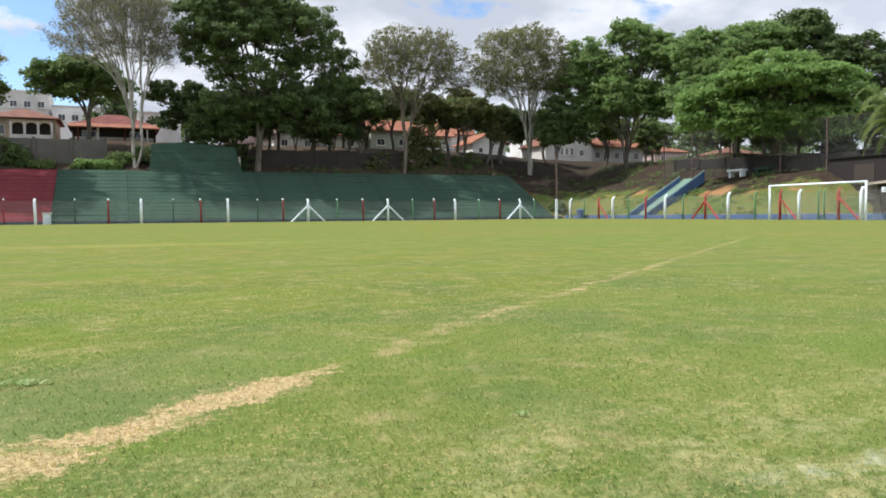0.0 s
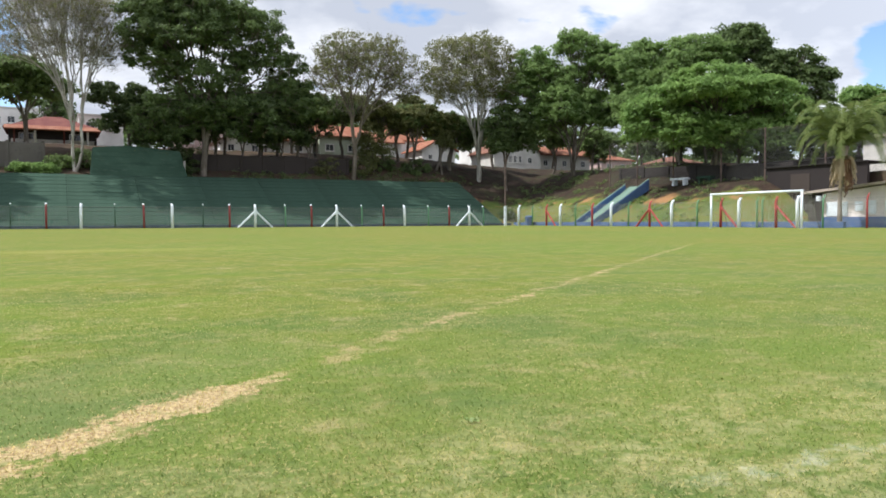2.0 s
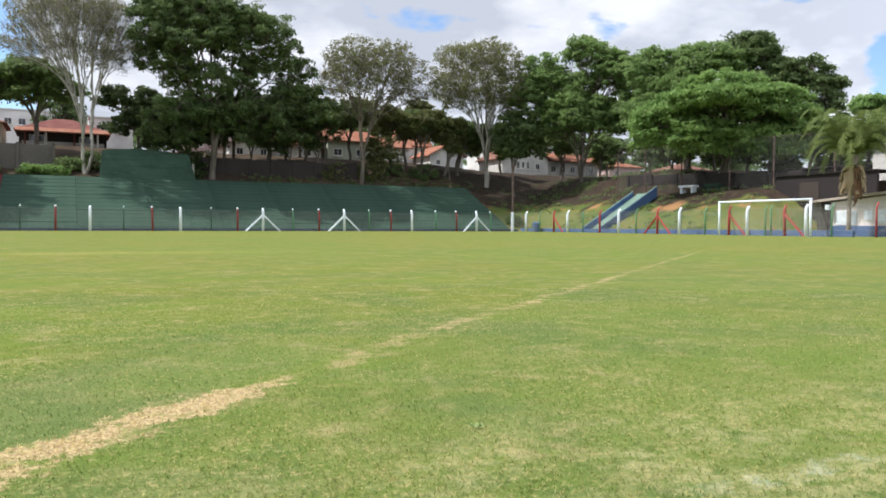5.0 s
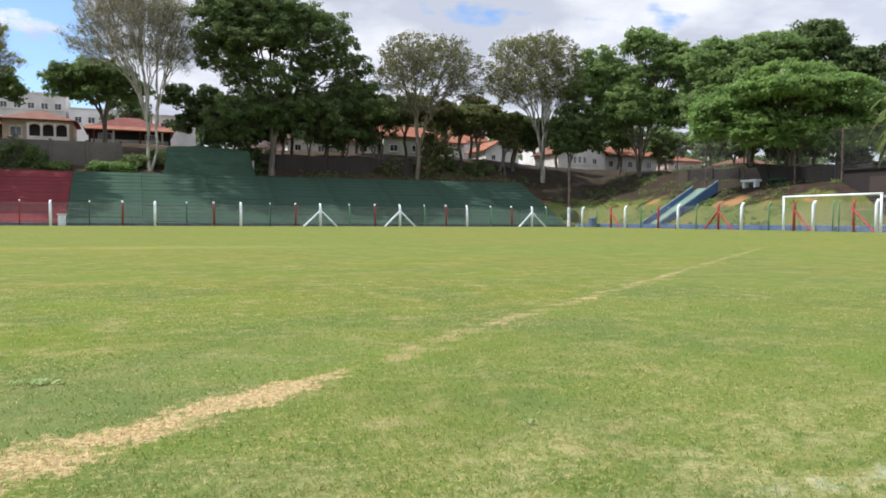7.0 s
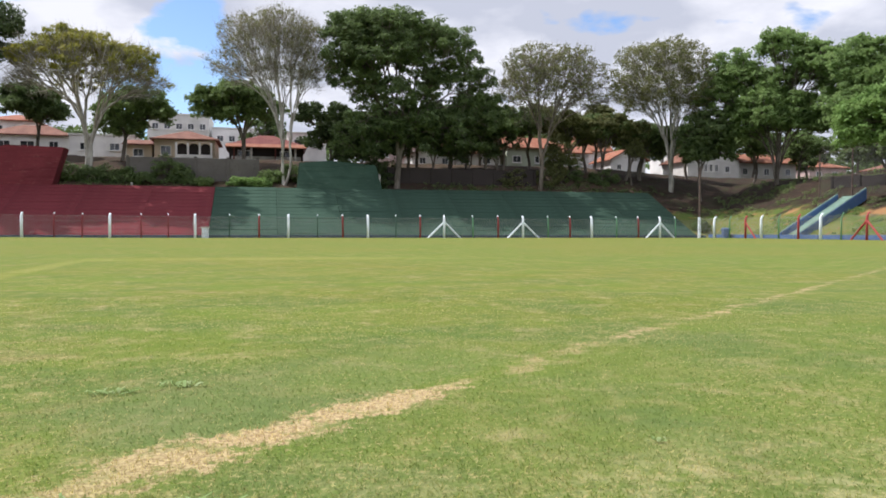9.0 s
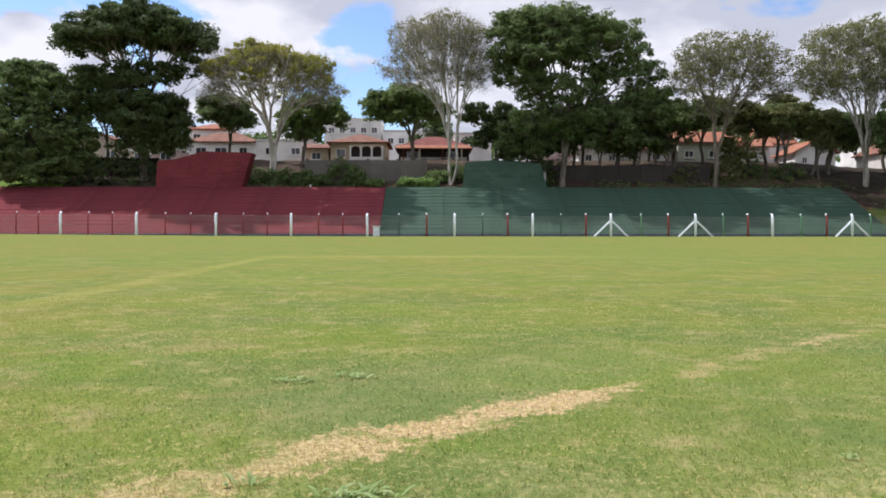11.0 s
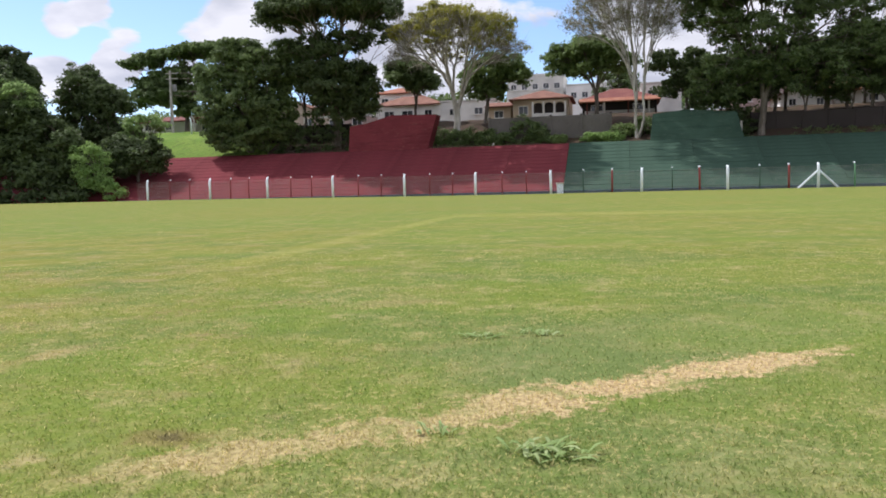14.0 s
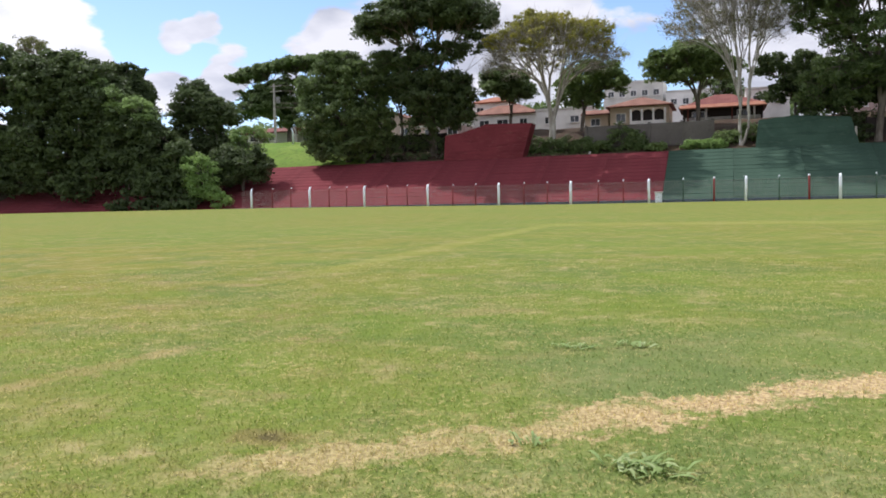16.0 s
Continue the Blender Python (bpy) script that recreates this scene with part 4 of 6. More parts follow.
house("white low house with an orange roof", 44.3, 50.0, 113, 7, 10.3, 2.8, "eaves", 1.95, WHITEWALL, TILE, [(1.6, 1.4, 1.2, 0.9)])
house("white gabled house with an orange roof behind", 53.4, 59.4, 112, 7, 10.0, 2.35, "gable", 1.62, WHITEWALL, TILE, [(1.4, 1.1, 0.7, 0.8)])
house("house with a steep orange tiled roof", 51.5, 57.5, 121, 7, 10.6, 3.81, "eaves", 2.86, WHITEWALL, TILE, [(1.5, 2.0, 1.1, 0.9)])
house("grey gabled house with tall windows", 67.0, 76.4, 112, 8, 9.6, 2.91, "gable", 2.6, STONEW, TILEB, [(3.2, 1.7, 0.55, 1.2), (4.2, 1.7, 0.55, 1.2), (5.2, 1.7, 0.55, 1.2), (7.2, 1.5, 0.8, 1.0)])
house("long pale house with an orange tiled roof", 78.0, 89.6, 115, 8, 9.6, 2.9, "eaves", 1.9, STONEW, TILE, [(1.6 + 2.1 * i, 1.5, 1.0, 1.1) for i in range(5)])
house("white upper house with orange eaves", 72.0, 84.0, 126, 8, 10.8, 4.7, "hip", 2.08, WHITEWALL, TILE, [(2 + 2.4 * i, 3.0, 1.1, 1.0) for i in range(4)])
house("small house with an orange hipped roof", 100.4, 108.5, 125, 7, 10.4, 2.6, "hip", 1.6, PINK, TILE, [(2.0, 1.4, 1.1, 1.0), (5.6, 1.4, 1.1, 1.0)])
house("small house with a faded tiled roof", 112.0, 121.0, 118, 7, 9.8, 2.6, "hip", 1.6, WHITEWALL, TILEB, [(2.0, 1.4, 1.1, 1.0), (5.6, 1.4, 1.1, 1.0)])


def porch(owner, x, y, z, w, h, arches):
    """A front porch: dark panel standing in for the shade inside, white balustrade and arches on pillars."""
    bm = bmesh.new()
    box(bm, (x, y - 0.05, z + h / 2), (w, 0.08, h))
    part("recess_shade", bm, SHADEDWALL, owner, "dark panel for the shade inside the porch")
    for k in range(arches + 1):
        bm = bmesh.new()
        box(bm, (x - w / 2 + w * k / arches, y - 0.5, z + h / 2), (0.28, 0.28, h), 0, 0.02)
        part("pillar", bm, WHITEWALL, owner)
    for k in range(arches):
        a = x - w / 2 + w * k / arches + 0.14
        b = x - w / 2 + w * (k + 1) / arches - 0.14
        r = (b - a) / 2
        pts = [(a, y - 0.6, z + h - r * 0.9)] + [((a + b) / 2 - r * math.cos(q * math.pi / 10), y - 0.6, z + h - r * 0.9 + r * 0.75 * math.sin(q * math.pi / 10)) for q in range(1, 10)] + [(b, y - 0.6, z + h - r * 0.9), (b, y - 0.6, z + h + 0.15), (a, y - 0.6, z + h + 0.15)]
        bm = bmesh.new()
        prism(bm, pts, (0, 0.22, 0))
        part("arch", bm, CREAM, owner)
    bm = bmesh.new()
    box(bm, (x, y - 0.55, z + 0.4), (w, 0.12, 0.8), 0, 0.02)
    part("balustrade", bm, WHITEWALL, owner)


porch(cream, 1.2, -4.0, 0.55, 4.6, 2.4, 3)
for k, x in enumerate((-4.3, -2.0, 1.2, 3.9)):
    bm = bmesh.new()
    tube(bm, [(x, -5.2, -0.6), (x, -5.2, 2.35)], 0.13 if k % 2 else 0.1, 8)
    part("column", bm, WHITEWALL if k % 2 else TILED, carport)
bm = bmesh.new()
prism(bm, [(-5.4, -4.2, 2.75), (-5.4, -6.0, 2.15), (-5.4, -6.0, 2.32), (-5.4, -4.2, 2.92)], (10.8, 0, 0))
part("canopy", bm, TILE, carport, "orange tiled canopy")
bm = bmesh.new()
box(bm, (0, -4.1, 0.6), (9.4, 0.1, 1.2))
part("railing", bm, STONEW, carport)

# clubhouse behind the goal: white wall with a blue base, low sloping roof edge
club = thing("clubhouse", "low white clubhouse wall with a blue painted base", "building", "", (52.2, 30.0, 0))
bm = bmesh.new()
prism(bm, [(0, 8.6, -0.3), (0, -12, -0.3), (0, -12, 4.4), (0, 8.6, 2.55)], (6, 0, 0))
part("wall", bm, paint("clubhouse_plaster", (0.80, 0.72, 0.69), (0.62, 0.54, 0.51), 0.5), club)
bm = bmesh.new()
box(bm, (-0.02, -1.7, 0.3), (0.1, 20.6, 0.95), 0, 0.01)
part("base_band", bm, BLUE, club, "faded blue painted base")
bm = bmesh.new()
prism(bm, [(-0.5, 9.9, 2.55), (-0.5, -12.4, 4.42), (-0.5, -12.4, 4.62), (-0.5, 9.9, 2.73)], (7, 0, 0))
part("roof", bm, FASCIA, club, "thin sloping roof edge")
# gateway: a solid near-black block in place of the shade in the opening
bm = bmesh.new()
box(bm, (1.0, 9.2, 1.15), (2.0, 1.2, 2.8), 0, 0.02)
part("gateway", bm, SHADEDWALL, club, "dark block for the shade in an open gateway")
for y0, y1, z0, z1 in ((8.2, 6.5, 0.85, 1.9), (5.9, 5.3, 1.2, 1.9), (5.0, 4.3, 0.95, 1.95), (3.6, 2.9, 1.2, 1.95), (2.5, 0.6, 0.85, 2.0), (-0.2, -2.0, 0.85, 2.1)):
    bm = bmesh.new()
    box(bm, (-0.03, (y0 + y1) / 2, (z0 + z1) / 2), (0.05, y0 - y1, z1 - z0))
    part("painted_patch", bm, POSTW, club, "white painted patch on the wall")
for y0, z0 in ((8.5, 2.15), (2.2, 2.45)):
    bm = bmesh.new()
    tube(bm, [(-0.5, y0, z0 - 0.16), (-0.5, y0, z0 + 0.22)], 0.2, 10)
    box(bm, (-0.25, y0, z0), (0.5, 0.08, 0.08))
    part("flood_lamp", bm, POSTW, club, "round white lamp on the wall")

back = thing("annex_building", "pale grey upper building with a blue band", "building", "", (62.0, 34.0, 3.5))
bm = bmesh.new()
box(bm, (4, 0.5, 1.0), (8, 15, 6.0))
part("wall", bm, STONEW, back)
bm = bmesh.new()
box(bm, (3.9, 0.5, -0.35), (8.1, 15.1, 0.9), 0, 0.01)
part("band", bm, BLUE, back)
bm = bmesh.new()
box(bm, (4, 0.5, 4.1), (8.8, 15.8, 0.22), 0, 0.02)
part("roof", bm, FASCIA, back)

# backdrop of dark shade behind the benches, built as a near-black wall
dark = thing("shaded_wall", "brown wall under trees, its colour darkened for their shade", "wall", "", (60.9, 60, 4.0))
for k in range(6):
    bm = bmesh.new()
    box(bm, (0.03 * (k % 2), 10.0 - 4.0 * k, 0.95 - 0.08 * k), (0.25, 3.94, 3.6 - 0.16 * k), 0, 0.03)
    part("panel", bm, SHADEDBROWN, dark)
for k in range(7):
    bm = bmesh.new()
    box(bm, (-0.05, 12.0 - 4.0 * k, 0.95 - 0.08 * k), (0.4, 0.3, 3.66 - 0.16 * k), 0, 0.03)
    part("pier", bm, SHADEDBROWN, dark)

# garden wall, with tree shade put into its near-black brown
garden = thing("garden_wall", "garden wall above the red terrace, its brown darkened for tree shade", "wall", "", (-42.0, 94.0, float(ground_z(-42.0, 94.0))))
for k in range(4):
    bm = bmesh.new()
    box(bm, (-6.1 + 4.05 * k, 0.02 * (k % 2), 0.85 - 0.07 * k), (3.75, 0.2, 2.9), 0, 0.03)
    part("panel", bm, SHADEDBROWN, garden)
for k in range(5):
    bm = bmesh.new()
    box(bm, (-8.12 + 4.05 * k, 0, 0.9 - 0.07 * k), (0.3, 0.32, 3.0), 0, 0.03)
    part("pier", bm, SHADEDBROWN, garden)

# shed front: tree shade is in its colours, the doorway is a dark panel
front = thing("shaded_wall", "shed front behind the goal, its brown darkened for tree shade", "wall", "", (57.7, 43.4, 0))
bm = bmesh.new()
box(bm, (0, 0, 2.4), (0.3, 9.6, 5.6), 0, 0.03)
part("panel", bm, SHADEDBROWN, front)
bm = bmesh.new()
box(bm, (-0.17, 1.3, 3.7), (0.06, 1.9, 1.7), 0, 0.01)
part("shutter", bm, paint("brown_shutter", (0.058, 0.045, 0.040), (0.045, 0.036, 0.032), 0.5), front, "brown shutter")
bm = bmesh.new()
box(bm, (-0.17, -2.2, 3.2), (0.06, 1.0, 2.2), 0, 0.01)
part("door", bm, SHADEDWALL, front, "dark panel for the shade in a doorway")
bm = bmesh.new()
prism(bm, [(-0.35, -4.9, 5.2), (2.4, -4.9, 5.12), (2.4, -4.9, 5.22), (-0.35, -4.9, 5.3)], (0, 9.8, 0))
part("sheet_roof", bm, SHADEDROOF, front, "brown sheet roof darkened for tree shade")

# shed: walls, shutter and roof coloured as dark as tree shade leaves them
shed = thing("storage_shed", "brown shed with a sheet roof, both darkened for tree shade", "shed", "", (64.2, 48.0, 0.6))
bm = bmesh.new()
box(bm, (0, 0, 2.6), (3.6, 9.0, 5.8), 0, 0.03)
part("wall", bm, SHADEDWALL, shed)
bm = bmesh.new()
box(bm, (-1.83, 1.2, 4.4), (0.06, 2.0, 1.5), 0, 0.01)
part("shutter", bm, SHADEDBROWN, shed, "brown shutter darkened for tree shade")
bm = bmesh.new()
box(bm, (-1.83, -1.9, 4.0), (0.06, 1.0, 2.0), 0, 0.01)
part("door", bm, SHADEDWALL, shed, "dark panel for the shade in an open doorway")
bm = bmesh.new()
prism(bm, [(-2.2, -5.0, 5.5), (2.2, -5.0, 5.4), (2.2, -5.0, 5.5), (-2.2, -5.0, 5.62)], (0, 9.8, 0))
part("sheet_roof", bm, SHADEDROOF, shed, "brown sheet roof darkened for tree shade")

# blue bin at the foot of the bank, small pale marker posts on the terrace top
bb = thing("waste_bin", "blue plastic waste bin with a lid behind the fence", "bin", "", (48.0, 72.6, 0.0))
bm = bmesh.new()
tube(bm, [(0, 0, 0), (0, 0, 0.95)], [0.36, 0.46], 14)
part("body", bm, BLUE, bb)
bm = bmesh.new()
tube(bm, [(0, 0, 0.95), (0, 0, 1.05), (0, 0, 1.15)], [0.5, 0.48, 0.3], 14)
part("lid", bm, BLUE, bb)
for x, y, h in ((13.05, 89.6, 2.0), (-14.6, 90.0, 0.6)):
    mp_ = thing("marker_post", "short pale concrete post at the top of the terrace", "post", "", (x, y, 5.5))
    bm = bmesh.new()
    tube(bm, [(0, 0, -0.4), (0.02, 0, h)], [0.15, 0.13], 8)
    part("shaft", bm, POLE, mp_)

# white slab bench on the bank
bench = thing("slab_bench", "white concrete slab bench on top of the bank", "bench", "", (58.3, 59.7, float(ground_z(58.3, 59.7))))
bm = bmesh.new()
box(bm, (0, 0, 0.62), (0.8, 2.1, 0.22), 0, 0.03)
part("seat", bm, POSTW, bench)
for s in (-1, 1):
    bm = bmesh.new()
    box(bm, (0, s * 0.75, 0.2), (0.6, 0.25, 0.7), 0, 0.02)
    part("support", bm, POSTW, bench)

# rough wall along the bank top, the shade of the trees put into its dark brown
bw = thing("bank_wall", "rough stained wall along the bank top, its brown darkened for tree shade", "wall", "", (14.6, 92.6, 5.6))
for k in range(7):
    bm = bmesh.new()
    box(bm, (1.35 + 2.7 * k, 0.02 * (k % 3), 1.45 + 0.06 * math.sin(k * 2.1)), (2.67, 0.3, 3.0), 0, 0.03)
    part("panel", bm, SHADEDWALL, bw)
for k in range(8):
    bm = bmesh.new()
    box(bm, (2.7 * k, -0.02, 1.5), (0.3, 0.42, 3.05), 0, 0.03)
    part("pier", bm, SHADEDWALL, bw)

# green slab bench farther along
bench = thing("slab_bench", "green painted slab bench on top of the bank", "bench", "", (58.7, 56.6, float(ground_z(58.7, 56.6))))
bm = bmesh.new()
box(bm, (0, 0, 0.60), (0.7, 1.9, 0.22), 0, 0.03)
part("seat", bm, GREEN, bench)
for s in (-1, 1):
    bm = bmesh.new()
    box(bm, (0, s * 0.65, 0.2), (0.5, 0.22, 0.7), 0, 0.02)
    part("support", bm, GREEN, bench)

# utility pole and small bent post on the hill
up = thing("utility_pole", "grey concrete utility pole with crossarm and wires", "utility pole", "", (-66.6, 105, 10.2))
bm = bmesh.new()
tube(bm, [(0, 0, -0.5), (0, 0, 9.6)], [0.26, 0.16], 10)
part("shaft", bm, POLE, up)
for z in (9.2, 8.4):
    bm = bmesh.new()
    box(bm, (0.3, 0, z), (2.0, 0.14, 0.14), 0, 0.01)
    part("crossarm", bm, POLE, up)
bm = bmesh.new()
tube(bm, [(0.75, -0.1, 6.5), (0.75, -0.1, 7.5)], 0.32, 12)
part("transformer", bm, STEEL, up)
for k, z in enumerate((9.3, 6.6, 5.9, 8.5)):
    bm = bmesh.new()
    tube(bm, [(0.1, 0, z), (8, 0.6, z - 0.55), (18, 1.2, z - 0.5), (30, 2, z)], 0.03, 5)
    part("cable", bm, RUST, up)
sp_ = thing("bent_post", "white concrete post with a bent top on the slope", "post", "", (-62.9, 105, 10.1))
bm = bmesh.new()
tube(bm, [(0, 0, -0.3), (0, 0, 2.0), (-0.15, 0, 2.4), (-0.45, 0, 2.7)], 0.13, 8)
part("shaft", bm, POLE, sp_)


# ---- trees ----
def twig_fan(rng, tips, per):
    """Fine twigs that fan upwards and outwards from the ends of the limbs."""
    n = len(tips) * per
    A = np.repeat(tips, per, 0) + rng.normal(0, 0.30, (n, 3))
    out = A - (tips.mean(0) - np.array([0, 0, 4.0]))
    out /= np.linalg.norm(out, axis=1, keepdims=True) + 1e-9
    D = out * 0.75 + np.array([0, 0, 0.65]) + rng.normal(0, 0.26, (n, 3))
    D /= np.linalg.norm(D, axis=1, keepdims=True)
    L = rng.uniform(0.5, 1.7, (n, 1))
    U = np.cross(D, rng.normal(0, 1, (n, 3)))
    U /= np.linalg.norm(U, axis=1, keepdims=True)
    W = np.cross(D, U)
    r = 0.015
    A = A - D * L * 0.4
    V = np.stack([A + U * r, A - U * r * 0.5 + W * r * 0.87, A - U * r * 0.5 - W * r * 0.87, A + D * L], 1).reshape(-1, 3)
    o = np.arange(n)[:, None] * 4
    F = np.concatenate([o + np.array([[0, 1, 3]]), o + np.array([[1, 2, 3]]), o + np.array([[2, 0, 3]])])
    return V, F


def broom_of(rng, base, fork, targets, stems):
    """Limbs that fork again and again at narrow angles and rise like a fan to the targets."""
    P, par = [np.array(base, float)], [-1]

    def go(i, q, n):
        p0 = P[i].copy()
        d = q - p0
        L = np.linalg.norm(d)
        side = rng.normal(0, 0.045 * L, 3)
        for k in range(1, n + 1):
            f = k / n
            P.append(p0 + d * f + side * math.sin(f * math.pi))
            par.append(i if k == 1 else len(P) - 2)
        return len(P) - 1

    def grow(i, T, depth):
        if len(T) == 1:
            go(i, T[0], 1)
            return
        M = T - T.mean(0)
        ax = np.linalg.eigh(M.T @ M + np.eye(3) * 1e-6)[1][:, -1] + rng.normal(0, 0.25, 3)
        o = np.argsort(M @ ax)
        cut = max(1, min(len(T) - 1, int(len(T) * rng.uniform(0.36, 0.64))))
        f = min(0.6, 0.13 + 0.045 * depth)
        for h in (T[o[:cut]], T[o[cut:]]):
            d = h.mean(0) - P[i]
            rise = max(0.0, 1 - depth / 5)
            q = P[i] + d * f * rng.uniform(0.8, 1.2) * np.array([1 - 0.4 * rise, 1 - 0.4 * rise, 1 + 0.35 * rise])
            grow(go(i, q, 2 if depth < 4 else 1), h, depth + 1)

    a = np.arctan2(targets[:, 1] - fork[1], targets[:, 0] - fork[0])
    o = np.argsort(a)
    for s, h in enumerate(np.array_split(o, stems)):
        w = 0.0 if stems == 1 else 0.5
        m = float(a[h].mean())
        top = go(0, np.array(fork) + np.array([math.cos(m) * w, math.sin(m) * w * 0.6, rng.uniform(-0.4, 0.4)]), 4)
        grow(top, targets[h], 0)
    return np.array(P), np.array(par)


def limbs(name, P, par, r_base, r_tip, mat, parent):
    """Tapered limbs along the skeleton: thick ones six-sided, thin ones three-sided."""
    n = len(P)
    load = np.ones(n)
    for i in range(n - 1, 0, -1):
        load[par[i]] += load[i]
    R = r_tip + (r_base - r_tip) * (load / load[0]) ** 0.55
    R[0] *= 1.3
    every = np.arange(1, n)
    V, F, first = [], [], 0
    for sides, kids in ((6, every[R[1:] >= 0.07]), (3, every[R[1:] < 0.07])):
        A, B = P[par[kids]], P[kids]
        D = B - A
        D = D / (np.linalg.norm(D, axis=1, keepdims=True) + 1e-9)
        ref = np.where(np.abs(D[:, 2:3]) < 0.9, np.array([[0, 0, 1.0]]), np.array([[1.0, 0, 0]]))
        U = np.cross(D, ref)
        U /= np.linalg.norm(U, axis=1, keepdims=True)
        W = np.cross(D, U)
        ra, rb = np.minimum(R[par[kids]], R[kids] * 1.5)[:, None], R[kids][:, None]
        ring = []
        for k in range(sides):
            c, q = math.cos(k * math.tau / sides), math.sin(k * math.tau / sides)
            ring += [A + (U * c + W * q) * ra - D * ra * 0.3, B + (U * c + W * q) * rb]
        V.append(np.stack(ring, 1).reshape(-1, 3))
        o = first + np.arange(len(kids)) * (2 * sides)
        for k in range(sides):
            k2 = (k + 1) % sides
            F.append(np.stack([o + 2 * k, o + 2 * k2, o + 2 * k2 + 1, o + 2 * k + 1], 1))
        first += len(kids) * 2 * sides
    ob = raw(name, np.concatenate(V), np.concatenate(F), mat, parent)
    ob.data.shade_smooth()
    return ob


def leaf_domes(rng, centres, per, clump, size, flat=0.6):
    """Leaves in small domed clumps round the centres: each pointed, facing outwards and up."""
    n = len(centres) * per
    wide = np.repeat(clump * rng.uniform(0.55, 1.35, len(centres)), per)[:, None]
    d = rng.normal(0, 1, (n, 3))
    d /= np.linalg.norm(d, axis=1, keepdims=True)
    d[:, 2] = np.where(rng.uniform(0, 1, n) < 0.72, np.abs(d[:, 2]), d[:, 2])
    C = np.repeat(centres, per, 0) + d * wide * np.array([1, 1, flat]) * rng.uniform(0.15, 1.0, (n, 1)) ** 0.5 + rng.normal(0, 0.10, (n, 3))
    N = d * 0.45 + rng.normal(0, 0.42, (n, 3)) + np.array([0, 0, 0.40])
    N /= np.linalg.norm(N, axis=1, keepdims=True)
    T = np.cross(N, rng.normal(0, 1, (n, 3)))
    T /= np.linalg.norm(T, axis=1, keepdims=True) + 1e-9
    S = np.cross(N, T)
    a = size * rng.uniform(0.6, 1.3, (n, 1))
    b = a * rng.uniform(0.55, 0.85, (n, 1))
    V = np.stack([C + T * a * 1.15, C - T * a * 0.75 + S * b, C - T * a * 0.75 - S * b], 1).reshape(-1, 3)
    return V, np.arange(n * 3).reshape(n, 3)


def lobe_points(rng, lobes, count, inner=0.55):
    """Points in the outer shell of the crown's lobes: centre, half axes, share of the leaves, and how far down each goes (-1 to 1)."""
    B = np.array([tuple(b) + (1.0, -0.5)[len(b) - 6:] for b in lobes], float)
    w = (B[:, 3] * B[:, 4] * B[:, 5]) ** 0.67 * B[:, 6]
    B = B[rng.choice(len(B), count, p=w / w.sum())]
    z = rng.uniform(B[:, 7], 1.0)
    a = rng.uniform(0, math.tau, count)
    q = np.sqrt(1 - z * z)
    d = np.stack([q * np.cos(a), q * np.sin(a), z], 1)
    r = rng.uniform(inner ** 3, 1.0, count) ** (1 / 3)
    lump = 1 + 0.13 * np.sin(d[:, 0] * 5 + B[:, 0]) * np.cos(d[:, 1] * 4 + B[:, 2]) + 0.09 * np.sin(d[:, 2] * 9 + B[:, 1])
    return B[:, :3] + d * r[:, None] * lump[:, None] * B[:, 3:6]


def tree(name, label, base, lobes, leaf, bark_mat, seed, fork=3.0, r=0.2, tips=60, per=100, clump=0.8, size=0.20, flat=0.6, stems=1, inner=0.55, r_tip=0.028, twigs=0, thin=0.0, cat="tree", group="trees on the banks"):
    """A tree whose limbs rise to the lobes of its crown; thin: how many of the lower limb ends stay bare."""
    rng = np.random.default_rng(seed)
    bx, by = base[0], base[1]
    bz = float(ground_z(bx, by)) - 0.25
    t = thing(name, label, cat, group, (bx, by, bz))
    tg = lobe_points(rng, lobes, tips, inner) - np.array([bx, by, bz])
    top = (rng.normal(0, 0.3), rng.normal(0, 0.3), fork)
    P, par = broom_of(rng, (0, 0, 0), top, tg, stems)
    limbs("trunk", P, par, r, r_tip, bark_mat, t)
    h = (tg[:, 2] - tg[:, 2].min()) / np.ptp(tg[:, 2])
    ends = tg[rng.uniform(0, 1, len(tg)) < 1 - thin * (1 - h ** 1.5)]
    V, F = leaf_domes(rng, ends, per, clump, size, flat)
    raw("crown", V, F, leaf, t)
    if twigs:
        V, F = twig_fan(rng, tg, twigs)
        raw("twig_haze", V, F, TWIG, t)
    return t


# the row along the terraces
tree("tall_tree", "tall dense dark green tree above the red terrace", (-35.2, 92.5), [(-35.5, 91.0, 23.3, 7.3, 6.2, 3.5, 1.4, -0.2), (-41.3, 91.0, 22.4, 3.6, 3.1, 2.8, 1, -0.4), (-30.1, 91.0, 23.0, 4.3, 3.6, 3.0, 1.2, -0.3), (-28.5, 91.0, 19.7, 2.6, 2.2, 1.9, 0.7, -0.5), (-38.3, 91.0, 18.6, 3.5, 3.0, 2.2, 0.8, -0.6), (-33.6, 91.0, 18.6, 4.4, 3.4, 2.2, 0.8, -0.5), (-34.2, 91.0, 14.1, 5.0, 4.3, 3.4, 1.9, -0.7), (-31.4, 91.0, 12.0, 2.8, 2.4, 2.8, 1.2, -0.7), (-37.8, 91.0, 14.9, 2.9, 2.6, 3.2, 1.2, -0.7), (-34.5, 91.0, 11.0, 4.4, 3.2, 1.8, 1.0, -0.8), (-35.3, 91.0, 26.2, 4.9, 4.1, 1.5, 0.8, -0.2)], LEAF_DARK, BARKM, 11, 4.2, 0.50, tips=1150, per=80, clump=0.85, size=0.19, inner=0.35)
